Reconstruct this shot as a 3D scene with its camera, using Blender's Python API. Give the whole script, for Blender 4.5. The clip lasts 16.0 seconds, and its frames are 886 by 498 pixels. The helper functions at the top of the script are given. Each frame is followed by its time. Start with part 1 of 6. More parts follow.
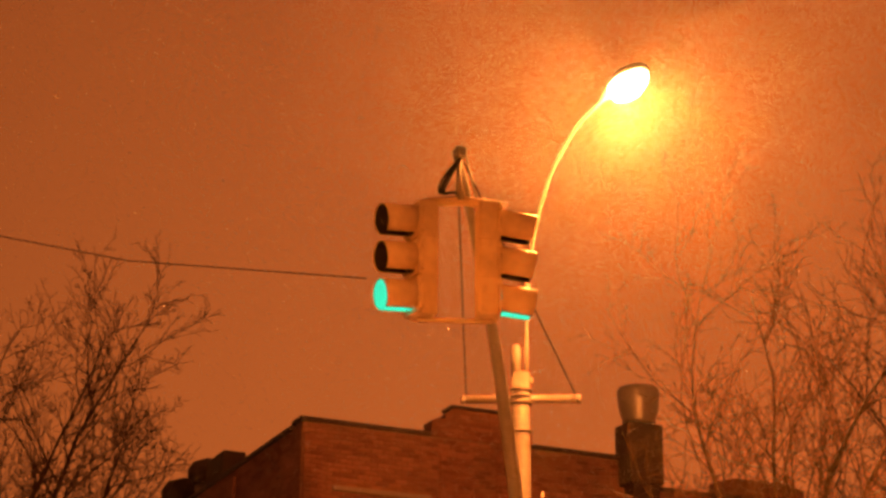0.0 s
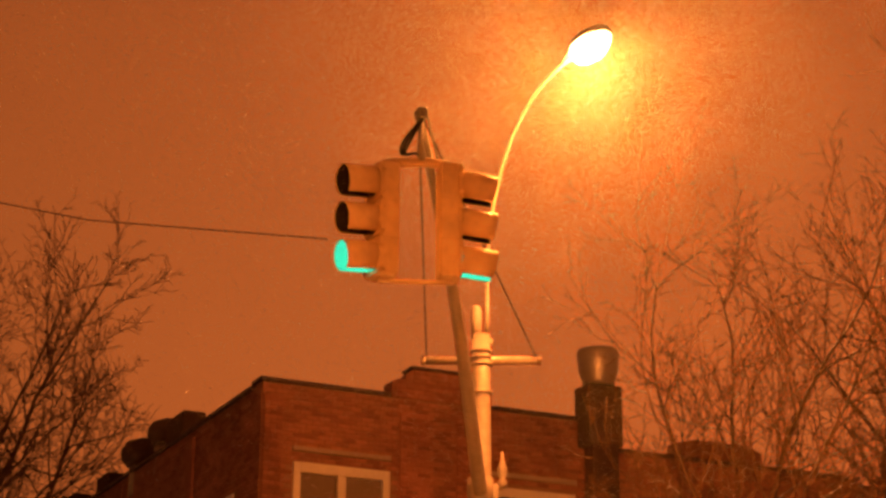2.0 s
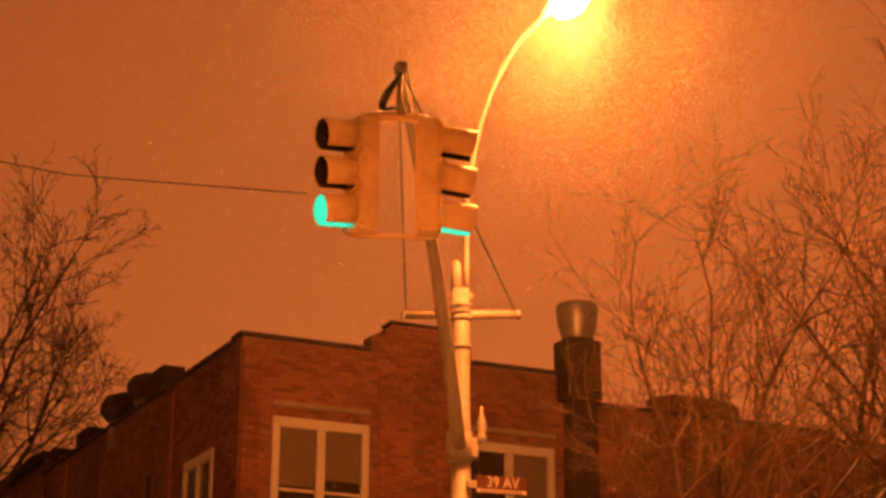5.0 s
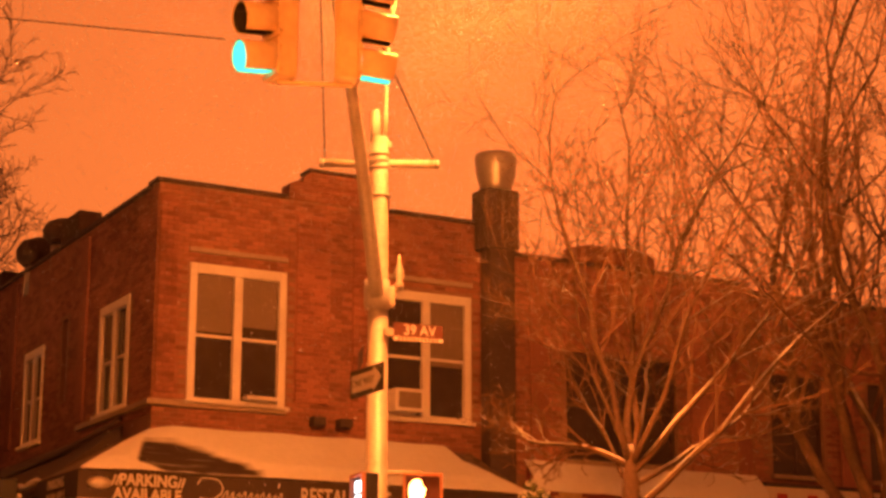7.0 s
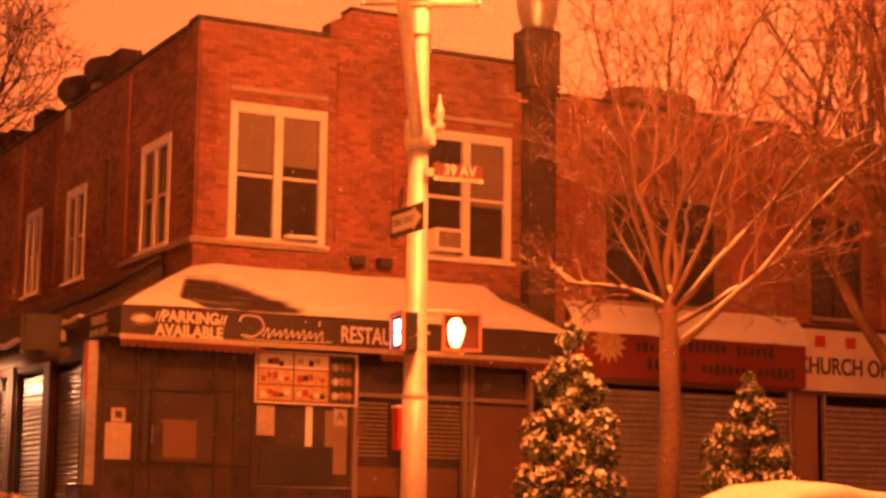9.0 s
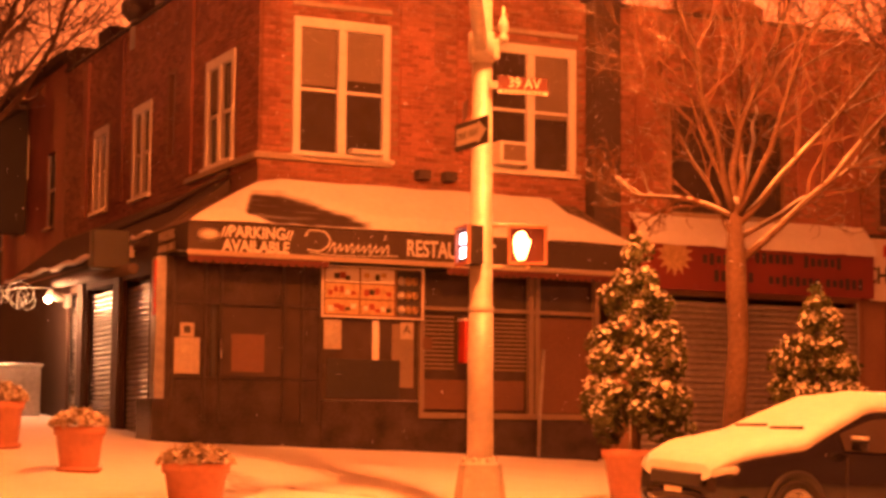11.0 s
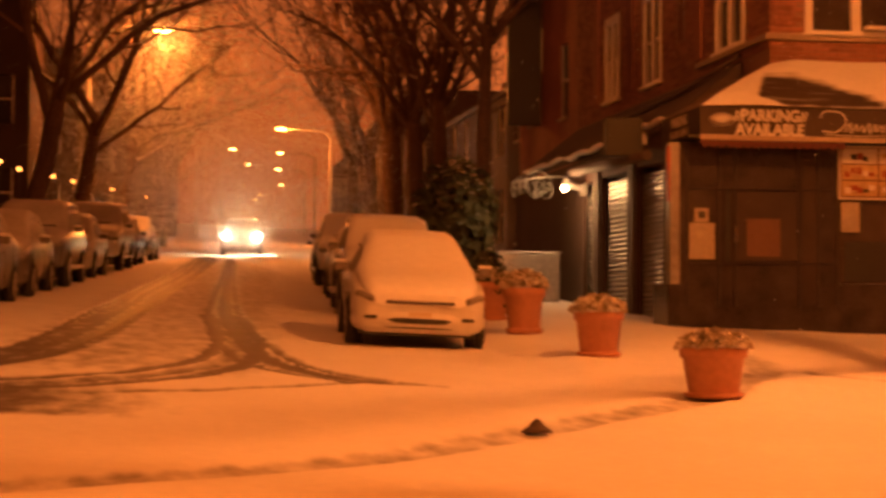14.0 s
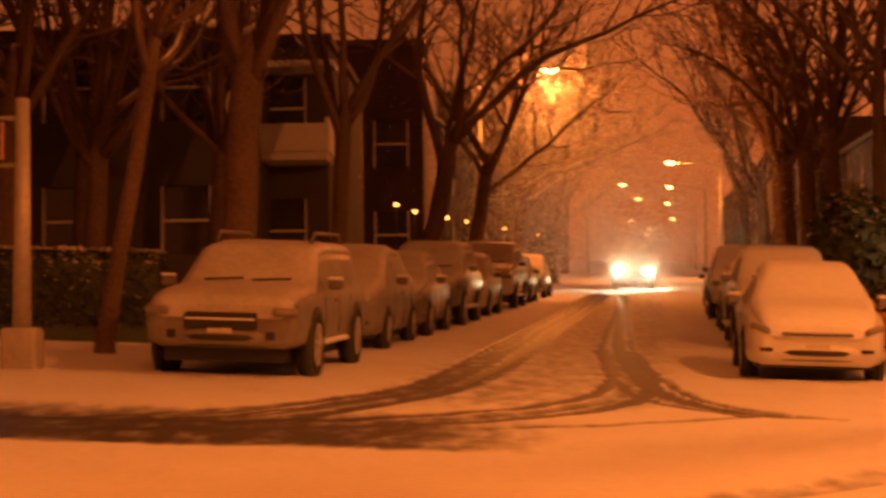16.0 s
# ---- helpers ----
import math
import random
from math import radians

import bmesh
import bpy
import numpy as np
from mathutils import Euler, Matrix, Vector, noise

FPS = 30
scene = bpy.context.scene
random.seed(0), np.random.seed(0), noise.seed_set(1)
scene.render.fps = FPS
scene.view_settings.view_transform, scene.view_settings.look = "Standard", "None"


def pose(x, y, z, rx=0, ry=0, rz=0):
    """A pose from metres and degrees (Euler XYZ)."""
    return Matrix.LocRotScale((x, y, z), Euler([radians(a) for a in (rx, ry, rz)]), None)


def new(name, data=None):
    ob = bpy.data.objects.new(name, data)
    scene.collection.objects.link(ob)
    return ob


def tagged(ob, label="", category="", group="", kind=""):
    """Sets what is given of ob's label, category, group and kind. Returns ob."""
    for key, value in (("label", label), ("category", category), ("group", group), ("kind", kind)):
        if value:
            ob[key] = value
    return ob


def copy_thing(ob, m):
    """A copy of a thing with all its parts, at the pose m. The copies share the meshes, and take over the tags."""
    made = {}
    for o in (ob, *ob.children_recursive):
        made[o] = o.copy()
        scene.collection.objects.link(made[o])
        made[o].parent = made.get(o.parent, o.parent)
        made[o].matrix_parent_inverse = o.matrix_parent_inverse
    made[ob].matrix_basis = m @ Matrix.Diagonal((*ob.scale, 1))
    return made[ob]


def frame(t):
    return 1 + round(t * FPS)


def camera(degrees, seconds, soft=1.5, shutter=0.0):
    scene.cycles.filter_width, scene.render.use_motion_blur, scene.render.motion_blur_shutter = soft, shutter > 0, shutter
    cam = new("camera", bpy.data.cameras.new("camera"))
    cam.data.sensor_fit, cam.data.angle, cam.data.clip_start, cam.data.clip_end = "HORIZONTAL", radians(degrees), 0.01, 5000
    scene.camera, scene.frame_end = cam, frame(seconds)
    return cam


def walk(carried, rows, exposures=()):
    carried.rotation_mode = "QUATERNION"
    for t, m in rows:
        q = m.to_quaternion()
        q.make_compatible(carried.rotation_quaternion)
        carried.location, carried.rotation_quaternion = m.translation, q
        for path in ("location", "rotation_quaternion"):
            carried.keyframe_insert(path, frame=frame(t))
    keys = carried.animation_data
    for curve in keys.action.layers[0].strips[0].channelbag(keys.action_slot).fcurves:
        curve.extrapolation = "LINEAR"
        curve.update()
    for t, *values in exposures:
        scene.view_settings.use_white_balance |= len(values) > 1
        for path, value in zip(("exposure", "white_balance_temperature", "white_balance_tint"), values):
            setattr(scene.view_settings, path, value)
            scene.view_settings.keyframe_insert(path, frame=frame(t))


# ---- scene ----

EYE = (0.0, 0.0, 1.5)
cam = camera(27.09, 16.0, soft=3.1, shutter=0.4)
# seconds, turn to the left, tilt up, lean
PATH = [(0, -24.18, 20.84, 0.45), (0.5, -24.53, 20.57, 0.54), (1, -24.83, 20.12, 0.63), (1.5, -25.32, 19.78, 0.67),
        (2, -25.48, 19.64, 0.32), (2.5, -25.52, 19.55, 0.39), (3, -25.68, 19.44, 0.40), (5.3, -26.41, 17.64, -0.03),
        (5.5, -26.77, 17.06, -0.40), (6, -27.59, 15.52, 0.07), (6.5, -28.30, 14.61, -0.11), (7, -28.80, 13.53, 0.08),
        (7.5, -29.08, 12.77, 0.39), (8, -28.42, 11.09, 0.63), (8.5, -27.61, 9.57, 0.58), (8.7, -27.62, 9.15, 0.60),
        (10.8, -26.01, 5.88, 0.44), (11.0, -25.54, 5.83, 0.47), (11.5, -23.84, 3.73, 0.71), (12.0, -23.24, 2.62, 0.33),
        (12.5, -20.44, 1.91, 0.41), (13.0, -17.25, 1.98, 0.40), (13.5, -13.39, 1.94, 0.33), (14.0, -9.62, 2.16, 0.29),
        (14.5, -6.02, 2.43, 0.48), (15.0, -3.81, 2.55, 0.52), (15.5, -0.79, 2.88, 0.10), (16.0, 2.54, 3.29, -0.67)]
walk(cam, [(t, pose(*EYE, 90 + tilt, 0, turn) @ pose(0, 0, 0, 0, 0, lean)) for t, turn, tilt, lean in PATH],
     exposures=[(0, -0.48, 6800, 21), (3, -0.48, 6800, 21), (5.5, -0.2, 6800, 21), (7, 0.6, 6900, 26), (8, 0.85, 7300, 52), (8.5, 1.08, 7600, 68), (11, 1.3, 7700, 66),
                (12, 1.0, 7600, 54), (13, 0.5, 7100, 34), (14, 0.28, 6900, 28), (15, 0.42, 6700, 26), (16, 0.32, 6700, 25)])

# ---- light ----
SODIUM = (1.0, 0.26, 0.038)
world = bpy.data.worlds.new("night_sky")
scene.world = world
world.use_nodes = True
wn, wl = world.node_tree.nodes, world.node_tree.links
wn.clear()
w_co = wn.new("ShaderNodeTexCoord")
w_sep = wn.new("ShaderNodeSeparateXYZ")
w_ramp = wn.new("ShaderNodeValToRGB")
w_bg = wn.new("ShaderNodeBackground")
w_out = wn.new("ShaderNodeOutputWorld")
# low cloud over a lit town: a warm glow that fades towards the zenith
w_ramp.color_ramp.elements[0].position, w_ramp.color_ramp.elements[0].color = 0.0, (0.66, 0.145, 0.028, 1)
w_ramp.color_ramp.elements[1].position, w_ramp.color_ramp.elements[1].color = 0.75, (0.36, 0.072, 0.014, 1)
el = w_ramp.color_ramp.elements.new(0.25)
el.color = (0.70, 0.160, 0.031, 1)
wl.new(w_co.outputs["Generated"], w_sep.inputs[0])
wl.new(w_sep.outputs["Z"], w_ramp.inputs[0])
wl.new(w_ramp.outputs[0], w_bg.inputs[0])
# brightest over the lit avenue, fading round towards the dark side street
# this falloff stands in for air lit by the corner lamp
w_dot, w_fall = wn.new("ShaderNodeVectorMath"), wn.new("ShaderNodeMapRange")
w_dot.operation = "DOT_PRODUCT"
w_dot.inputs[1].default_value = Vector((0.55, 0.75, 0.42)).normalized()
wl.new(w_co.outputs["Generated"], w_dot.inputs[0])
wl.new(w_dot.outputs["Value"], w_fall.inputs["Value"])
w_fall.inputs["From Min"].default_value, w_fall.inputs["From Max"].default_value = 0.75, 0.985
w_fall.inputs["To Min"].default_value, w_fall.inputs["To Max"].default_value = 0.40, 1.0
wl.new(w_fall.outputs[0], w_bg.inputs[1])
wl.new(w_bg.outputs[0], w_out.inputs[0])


def lamp(name, where, watts, radius=0.25, colour=SODIUM):
    data = bpy.data.lights.new(name, "POINT")
    data.energy, data.shadow_soft_size, data.color = watts, radius, colour
    ob = new(name, data)
    ob.location = where
    return ob


def street_light(name, where, watts, colour=SODIUM):
    """A shielded street lamp: it throws its light down and outwards."""
    data = bpy.data.lights.new(name, "SPOT")
    data.energy, data.shadow_soft_size, data.color = watts, 0.2, colour
    data.spot_size, data.spot_blend = radians(172), 0.15
    ob = new(name, data)
    ob.location = where
    return ob


lamp("sodium_light_corner", (9.36, 15.88, 10.18), 4500, 0.24)
street_light("sodium_light_near", (0.6, 4.2, 9.3), 2900, (1.0, 0.22, 0.02))   # over the near kerb, above the view

# ---- materials ----


def mat(name, colour, rough=0.7, metal=0.0, grain=20.0, vary=0.25, bump=0.2, dist=0.01, stain=1.2, coat=0.0, snow=0.0, per_object=0.0):
    """A surface with fine grain and broad stains; snow: how much snow lies on what faces up."""
    m = bpy.data.materials.new(name)
    m.use_nodes = True
    n, l = m.node_tree.nodes, m.node_tree.links
    p = n["Principled BSDF"]
    p.inputs["Metallic"].default_value = metal
    p.inputs["Coat Weight"].default_value = coat
    co = n.new("ShaderNodeTexCoord")
    fine, broad = n.new("ShaderNodeTexNoise"), n.new("ShaderNodeTexNoise")
    fine.inputs["Scale"].default_value, fine.inputs["Detail"].default_value = grain, 5
    broad.inputs["Scale"].default_value, broad.inputs["Detail"].default_value = stain, 4
    for t in (fine, broad):
        l.new(co.outputs["Object"], t.inputs["Vector"])
    add = n.new("ShaderNodeMath")
    add.operation = "ADD"
    l.new(fine.outputs[0], add.inputs[0])
    l.new(broad.outputs[0], add.inputs[1])
    ramp = n.new("ShaderNodeMapRange")
    ramp.inputs["From Min"].default_value, ramp.inputs["From Max"].default_value = 0.6, 1.4
    ramp.inputs["To Min"].default_value, ramp.inputs["To Max"].default_value = 1 - vary, 1 + vary
    l.new(add.outputs[0], ramp.inputs["Value"])
    value = ramp.outputs[0]
    if per_object:
        info, geo = n.new("ShaderNodeObjectInfo"), n.new("ShaderNodeNewGeometry")
        both, mr, mul = n.new("ShaderNodeMath"), n.new("ShaderNodeMapRange"), n.new("ShaderNodeMath")
        both.operation, mul.operation = "ADD", "MULTIPLY"
        l.new(info.outputs["Random"], both.inputs[0])
        l.new(geo.outputs["Random Per Island"], both.inputs[1])
        fr = n.new("ShaderNodeMath")
        fr.operation = "FRACT"
        l.new(both.outputs[0], fr.inputs[0])
        mr.inputs["To Min"].default_value, mr.inputs["To Max"].default_value = 1 - per_object, 1 + per_object
        l.new(fr.outputs[0], mr.inputs["Value"])
        l.new(value, mul.inputs[0])
        l.new(mr.outputs[0], mul.inputs[1])
        value = mul.outputs[0]
    tint = n.new("ShaderNodeVectorMath")
    tint.operation = "SCALE"
    tint.inputs[0].default_value = colour
    l.new(value, tint.inputs["Scale"])
    out = tint.outputs[0]
    p.inputs["Roughness"].default_value = rough
    if snow:
        geo2, sep = n.new("ShaderNodeNewGeometry"), n.new("ShaderNodeSeparateXYZ")
        l.new(geo2.outputs["Normal"], sep.inputs[0])
        sm, add2 = n.new("ShaderNodeMapRange"), n.new("ShaderNodeMath")
        add2.operation = "MULTIPLY_ADD"
        l.new(broad.outputs[0], add2.inputs[0])
        add2.inputs[1].default_value = 0.5
        l.new(sep.outputs["Z"], add2.inputs[2])
        sm.inputs["From Min"].default_value, sm.inputs["From Max"].default_value = 1.15 - 0.6 * snow, 1.3 - 0.6 * snow
        l.new(add2.outputs[0], sm.inputs["Value"])
        mix = n.new("ShaderNodeMix")
        mix.data_type = "RGBA"
        l.new(sm.outputs[0], mix.inputs["Factor"])
        l.new(out, mix.inputs["A"])
        mix.inputs["B"].default_value = (0.78, 0.79, 0.8, 1)
        out = mix.outputs["Result"]
    l.new(out, p.inputs["Base Color"])
    if bump:
        b = n.new("ShaderNodeBump")
        b.inputs["Strength"].default_value, b.inputs["Distance"].default_value = bump, dist
        l.new(fine.outputs[0], b.inputs["Height"])
        l.new(b.outputs[0], p.inputs["Normal"])
    return m


def glow(name, colour, strength):
    m = bpy.data.materials.new(name)
    m.use_nodes = True
    p = m.node_tree.nodes["Principled BSDF"]
    p.inputs["Base Color"].default_value = (*colour, 1)
    p.inputs["Emission Color"].default_value = (*colour, 1)
    p.inputs["Emission Strength"].default_value = strength
    return m


def glass_like(name, colour, rough=0.08):
    m = mat(name, colour, rough, grain=3, vary=0.3, bump=0.02)
    m.node_tree.nodes["Principled BSDF"].inputs["Specular IOR Level"].default_value = 0.5
    return m


M = dict(
    snow=mat("snow", (0.78, 0.79, 0.80), 0.65, grain=9, vary=0.07, bump=0.35, dist=0.03, stain=0.8),
    brick=mat("red_brick", (0.28, 0.125, 0.092), 0.85, grain=30, vary=0.45, bump=0.5, stain=0.9, per_object=0.30),
    mortar=mat("mortar", (0.27, 0.165, 0.12), 0.95, grain=40, vary=0.25, bump=0.4),
    stone=mat("limestone_trim", (0.36, 0.30, 0.24), 0.85, grain=18, vary=0.2, bump=0.3, snow=0.8),
    coping=mat("dark_coping", (0.07, 0.05, 0.045), 0.8, grain=14, vary=0.3, snow=0.0),
    trim=mat("white_window_paint", (0.72, 0.70, 0.66), 0.5, grain=16, vary=0.12, bump=0.1, stain=2.0),
    stile=mat("bronze_metal", (0.045, 0.035, 0.03), 0.35, metal=0.4, grain=14, vary=0.25),
    glass=glass_like("window_glass", (0.058, 0.045, 0.038)),
    blind=mat("closed_blind", (0.20, 0.16, 0.13), 0.8, grain=25, vary=0.2),
    # the granite's strong mottling stands in for reflections on the storefront
    granite=mat("black_granite_panel", (0.045, 0.036, 0.033), 0.22, grain=60, vary=0.8, bump=0.08, stain=2.6),
    black=mat("black_plastic_and_dark_rooms", (0.025, 0.024, 0.024), 0.5, grain=20, vary=0.3),
    awning=mat("dark_awning_canvas", (0.055, 0.040, 0.035), 0.8, grain=60, vary=0.3, bump=0.2),
    dusted=mat("dusted_canvas", (0.15, 0.11, 0.09), 0.85, grain=14, vary=0.75, bump=0.5, stain=5.0),
    red_awning=mat("red_awning_canvas", (0.19, 0.038, 0.034), 0.7, grain=60, vary=0.2, bump=0.2),
    letter=mat("pale_lettering", (0.62, 0.60, 0.55), 0.6, grain=30, vary=0.15, bump=0.0),
    dark_letter=mat("dark_lettering", (0.03, 0.028, 0.028), 0.6, grain=30, vary=0.15, bump=0.0),
    steel=mat("painted_steel_pole", (0.42, 0.40, 0.36), 0.5, metal=0.2, grain=12, vary=0.22, bump=0.15, stain=2.5),
    galv=mat("galvanised_steel", (0.45, 0.45, 0.44), 0.4, metal=0.7, grain=25, vary=0.2, bump=0.1),
    shutter=mat("shutter_steel", (0.33, 0.32, 0.31), 0.38, metal=0.6, grain=10, vary=0.3, bump=0.1, stain=1.0),
    signal=mat("yellow_signal_housing", (0.93, 0.76, 0.50), 0.5, grain=10, vary=0.2, bump=0.1, stain=3.0),
    terracotta=mat("terracotta_plastic", (0.42, 0.20, 0.13), 0.7, grain=14, vary=0.2, bump=0.2),
    bark=mat("bark", (0.12, 0.075, 0.05), 0.9, grain=16, vary=0.5, bump=1.0, dist=0.03, snow=0.5),
    snowy_bark=mat("bark_under_snow", (0.12, 0.075, 0.05), 0.9, grain=18, vary=0.5, bump=0.8, dist=0.02, snow=0.95),
    twig=mat("twig_bark", (0.15, 0.085, 0.055), 0.9, grain=30, vary=0.3, bump=0.0, snow=0.35),
    leaf=mat("evergreen_leaf", (0.055, 0.075, 0.03), 0.6, grain=20, vary=0.4, bump=0.0, per_object=0.4, snow=0.25),
    leaf_snow=mat("leaf_with_snow", (0.62, 0.62, 0.58), 0.7, grain=20, vary=0.2, bump=0.2, per_object=0.2),
    cabbage=mat("frosted_cabbage_leaf", (0.36, 0.31, 0.25), 0.7, grain=20, vary=0.3, bump=0.1, per_object=0.4, snow=0.35),
    flake=mat("snowflake", (0.85, 0.85, 0.86), 0.8, grain=5, vary=0.05, bump=0.0),
    frosted=mat("frosted_car_glass", (0.20, 0.19, 0.18), 0.5, grain=5, vary=0.35, bump=0.05, stain=2.5),
    frost=mat("thin_frost_on_paint", (0.46, 0.44, 0.42), 0.6, grain=12, vary=0.22, bump=0.25, dist=0.02, stain=1.6),
    rubber=mat("tyre_rubber", (0.022, 0.021, 0.021), 0.85, grain=20, vary=0.3),
    rim=mat("wheel_alloy", (0.5, 0.5, 0.5), 0.35, metal=0.6, grain=12, vary=0.15),
    chrome=mat("chrome", (0.6, 0.6, 0.6), 0.15, metal=1.0, grain=12, vary=0.1, bump=0.0),
    paint_black=mat("black_car_paint", (0.008, 0.007, 0.008), 0.18, grain=6, vary=0.3, bump=0.02, coat=0.4),
    paint_white=mat("frosted_pale_paint", (0.60, 0.60, 0.58), 0.5, grain=6, vary=0.15, bump=0.06, coat=0.2),
    paint_grey=mat("frosted_grey_paint", (0.20, 0.185, 0.17), 0.45, grain=6, vary=0.25, bump=0.06, coat=0.2),
    paint_dark=mat("frosted_dark_paint", (0.13, 0.12, 0.12), 0.3, grain=6, vary=0.3, bump=0.05, coat=0.8),
    lens=mat("headlamp_lens", (0.45, 0.45, 0.45), 0.15, grain=6, vary=0.2, bump=0.0, coat=0.5),
    plate=mat("number_plate", (0.55, 0.50, 0.40), 0.5, grain=30, vary=0.1, bump=0.0),
    wire=mat("cable", (0.03, 0.028, 0.027), 0.7, grain=10, vary=0.2, bump=0.0),
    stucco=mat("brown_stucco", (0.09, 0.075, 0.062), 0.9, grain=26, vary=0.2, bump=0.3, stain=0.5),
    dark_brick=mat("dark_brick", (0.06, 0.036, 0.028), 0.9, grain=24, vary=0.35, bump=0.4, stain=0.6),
    hedge=mat("hedge_leaf", (0.045, 0.055, 0.03), 0.8, grain=20, vary=0.4, bump=0.0, per_object=0.4, snow=0.2),
    paper=mat("white_paper", (0.66, 0.63, 0.58), 0.7, grain=30, vary=0.12, bump=0.0),
    valance=mat("dull_red_valance", (0.09, 0.028, 0.024), 0.8, grain=60, vary=0.25, bump=0.2),
    # white paper with the dimness behind glass put into its colour
    dimmed_paper=mat("paper_behind_glass", (0.34, 0.30, 0.25), 0.6, grain=24, vary=0.2, bump=0.0, stain=5.0),
    poster=mat("poster_ground", (0.13, 0.07, 0.05), 0.5, grain=20, vary=0.2, bump=0.0),
    poster_red=mat("poster_red", (0.26, 0.06, 0.045), 0.5, grain=20, vary=0.2, bump=0.0),
    poster_dish=mat("poster_dish", (0.42, 0.30, 0.16), 0.5, grain=50, vary=0.5, bump=0.0, stain=14),
    red_metal=mat("red_box_enamel", (0.42, 0.05, 0.04), 0.4, grain=12, vary=0.15, bump=0.0),
    sign_red=mat("street_sign_face", (0.10, 0.032, 0.028), 0.5, grain=12, vary=0.2, bump=0.0),
    bulb=glow("sodium_bulb", (1.0, 0.62, 0.22), 60.0),
    far_bulb=glow("far_sodium_bulb", (1.0, 0.45, 0.10), 22.0),
    porch_bulb=glow("porch_lamp_globe", (1.0, 0.36, 0.06), 8.0),
    head_bulb=glow("headlight_beam_lens", (1.0, 0.85, 0.6), 90.0),
    wall_bulb=glow("wall_lamp_bulb", (1.0, 0.72, 0.35), 30.0),
    green=glow("green_lens_and_visor_glow", (0.0, 0.62, 0.44), 1.15),
    ped=glow("pedestrian_signal_light", (1.0, 0.42, 0.10), 9.0),
    count=glow("countdown_light", (0.75, 0.95, 1.0), 4.0),
)

# ---- shapes ----


def bm_box(x0, x1, y0, y1, z0, z1, bevel=0.0, bm=None):
    bm = bm or bmesh.new()
    vs = [bm.verts.new((x, y, z)) for x in (x0, x1) for y in (y0, y1) for z in (z0, z1)]
    fs = [bm.faces.new([vs[i] for i in q]) for q in ((0, 1, 3, 2), (4, 6, 7, 5), (0, 4, 5, 1), (2, 3, 7, 6), (0, 2, 6, 4), (1, 5, 7, 3))]
    if bevel:
        es = list({e for f in fs for e in f.edges})
        bmesh.ops.bevel(bm, geom=es, offset=bevel, segments=2, affect="EDGES", profile=0.5)
    return bm


def bm_tube(pts, radii, n=10, bm=None, cap=True):
    """A tube along points with a radius at each."""
    bm = bm or bmesh.new()
    pts = [Vector(p) for p in pts]
    rings, side = [], None
    for i, p in enumerate(pts):
        d = (pts[min(i + 1, len(pts) - 1)] - pts[max(i - 1, 0)]).normalized()
        if side is None:
            side = d.orthogonal().normalized()
        side = (side - d * side.dot(d))
        side = side.normalized() if side.length > 1e-6 else d.orthogonal().normalized()
        up = d.cross(side)
        r = radii[i] if hasattr(radii, "__len__") else radii
        rings.append([bm.verts.new(p + (side * math.cos(2 * math.pi * k / n) + up * math.sin(2 * math.pi * k / n)) * r) for k in range(n)])
    for a, b in zip(rings, rings[1:]):
        for k in range(n):
            f = bm.faces.new((a[k], a[(k + 1) % n], b[(k + 1) % n], b[k]))
            f.smooth = True
    if cap:
        bm.faces.new(rings[0][::-1])
        bm.faces.new(rings[-1])
    return bm


def bm_lathe(profile, n=24, bm=None, at=(0, 0, 0)):
    """A turned shape: profile of (radius, height)."""
    bm = bm or bmesh.new()
    rings = [[bm.verts.new((at[0] + r * math.cos(2 * math.pi * k / n), at[1] + r * math.sin(2 * math.pi * k / n), at[2] + z)) for k in range(n)] for r, z in profile]
    for a, b in zip(rings, rings[1:]):
        for k in range(n):
            f = bm.faces.new((a[k], a[(k + 1) % n], b[(k + 1) % n], b[k]))
            f.smooth = True
    bm.faces.new(rings[0][::-1])
    bm.faces.new(rings[-1])
    return bm


def bm_prism(poly, y0, y1, bm=None):
    """An outline in x, z drawn out from y0 to y1."""
    bm = bm or bmesh.new()
    a = [bm.verts.new((x, y0, z)) for x, z in poly]
    b = [bm.verts.new((x, y1, z)) for x, z in poly]
    bm.faces.new(a), bm.faces.new(b[::-1])
    for i in range(len(poly)):
        j = (i + 1) % len(poly)
        bm.faces.new((a[j], a[i], b[i], b[j]))
    bmesh.ops.recalc_face_normals(bm, faces=bm.faces)
    return bm


def mesh_of(bm, name, material):
    bmesh.ops.recalc_face_normals(bm, faces=bm.faces)
    me = bpy.data.meshes.new(name)
    bm.to_mesh(me)
    bm.free()
    for m in material if isinstance(material, (list, tuple)) else [material]:
        me.materials.append(m)
    return me


def part(name, bm, material, parent=None, label="", at=None):
    ob = new(name, mesh_of(bm, name, material))
    if parent is not None:
        ob.parent = parent
    if at is not None:
        ob.matrix_basis = at
    if label:
        ob["label"] = label
    return ob


def thing(name, label, category, at=None, group="", kind=""):
    ob = new(name)
    ob.empty_display_size = 0.2
    if at is not None:
        ob.matrix_basis = at
    return tagged(ob, label, category, group, kind)


def solo(name, bm, material, label, category="", group="", kind=""):
    return tagged(part(name, bm, material), label, category, group, kind)


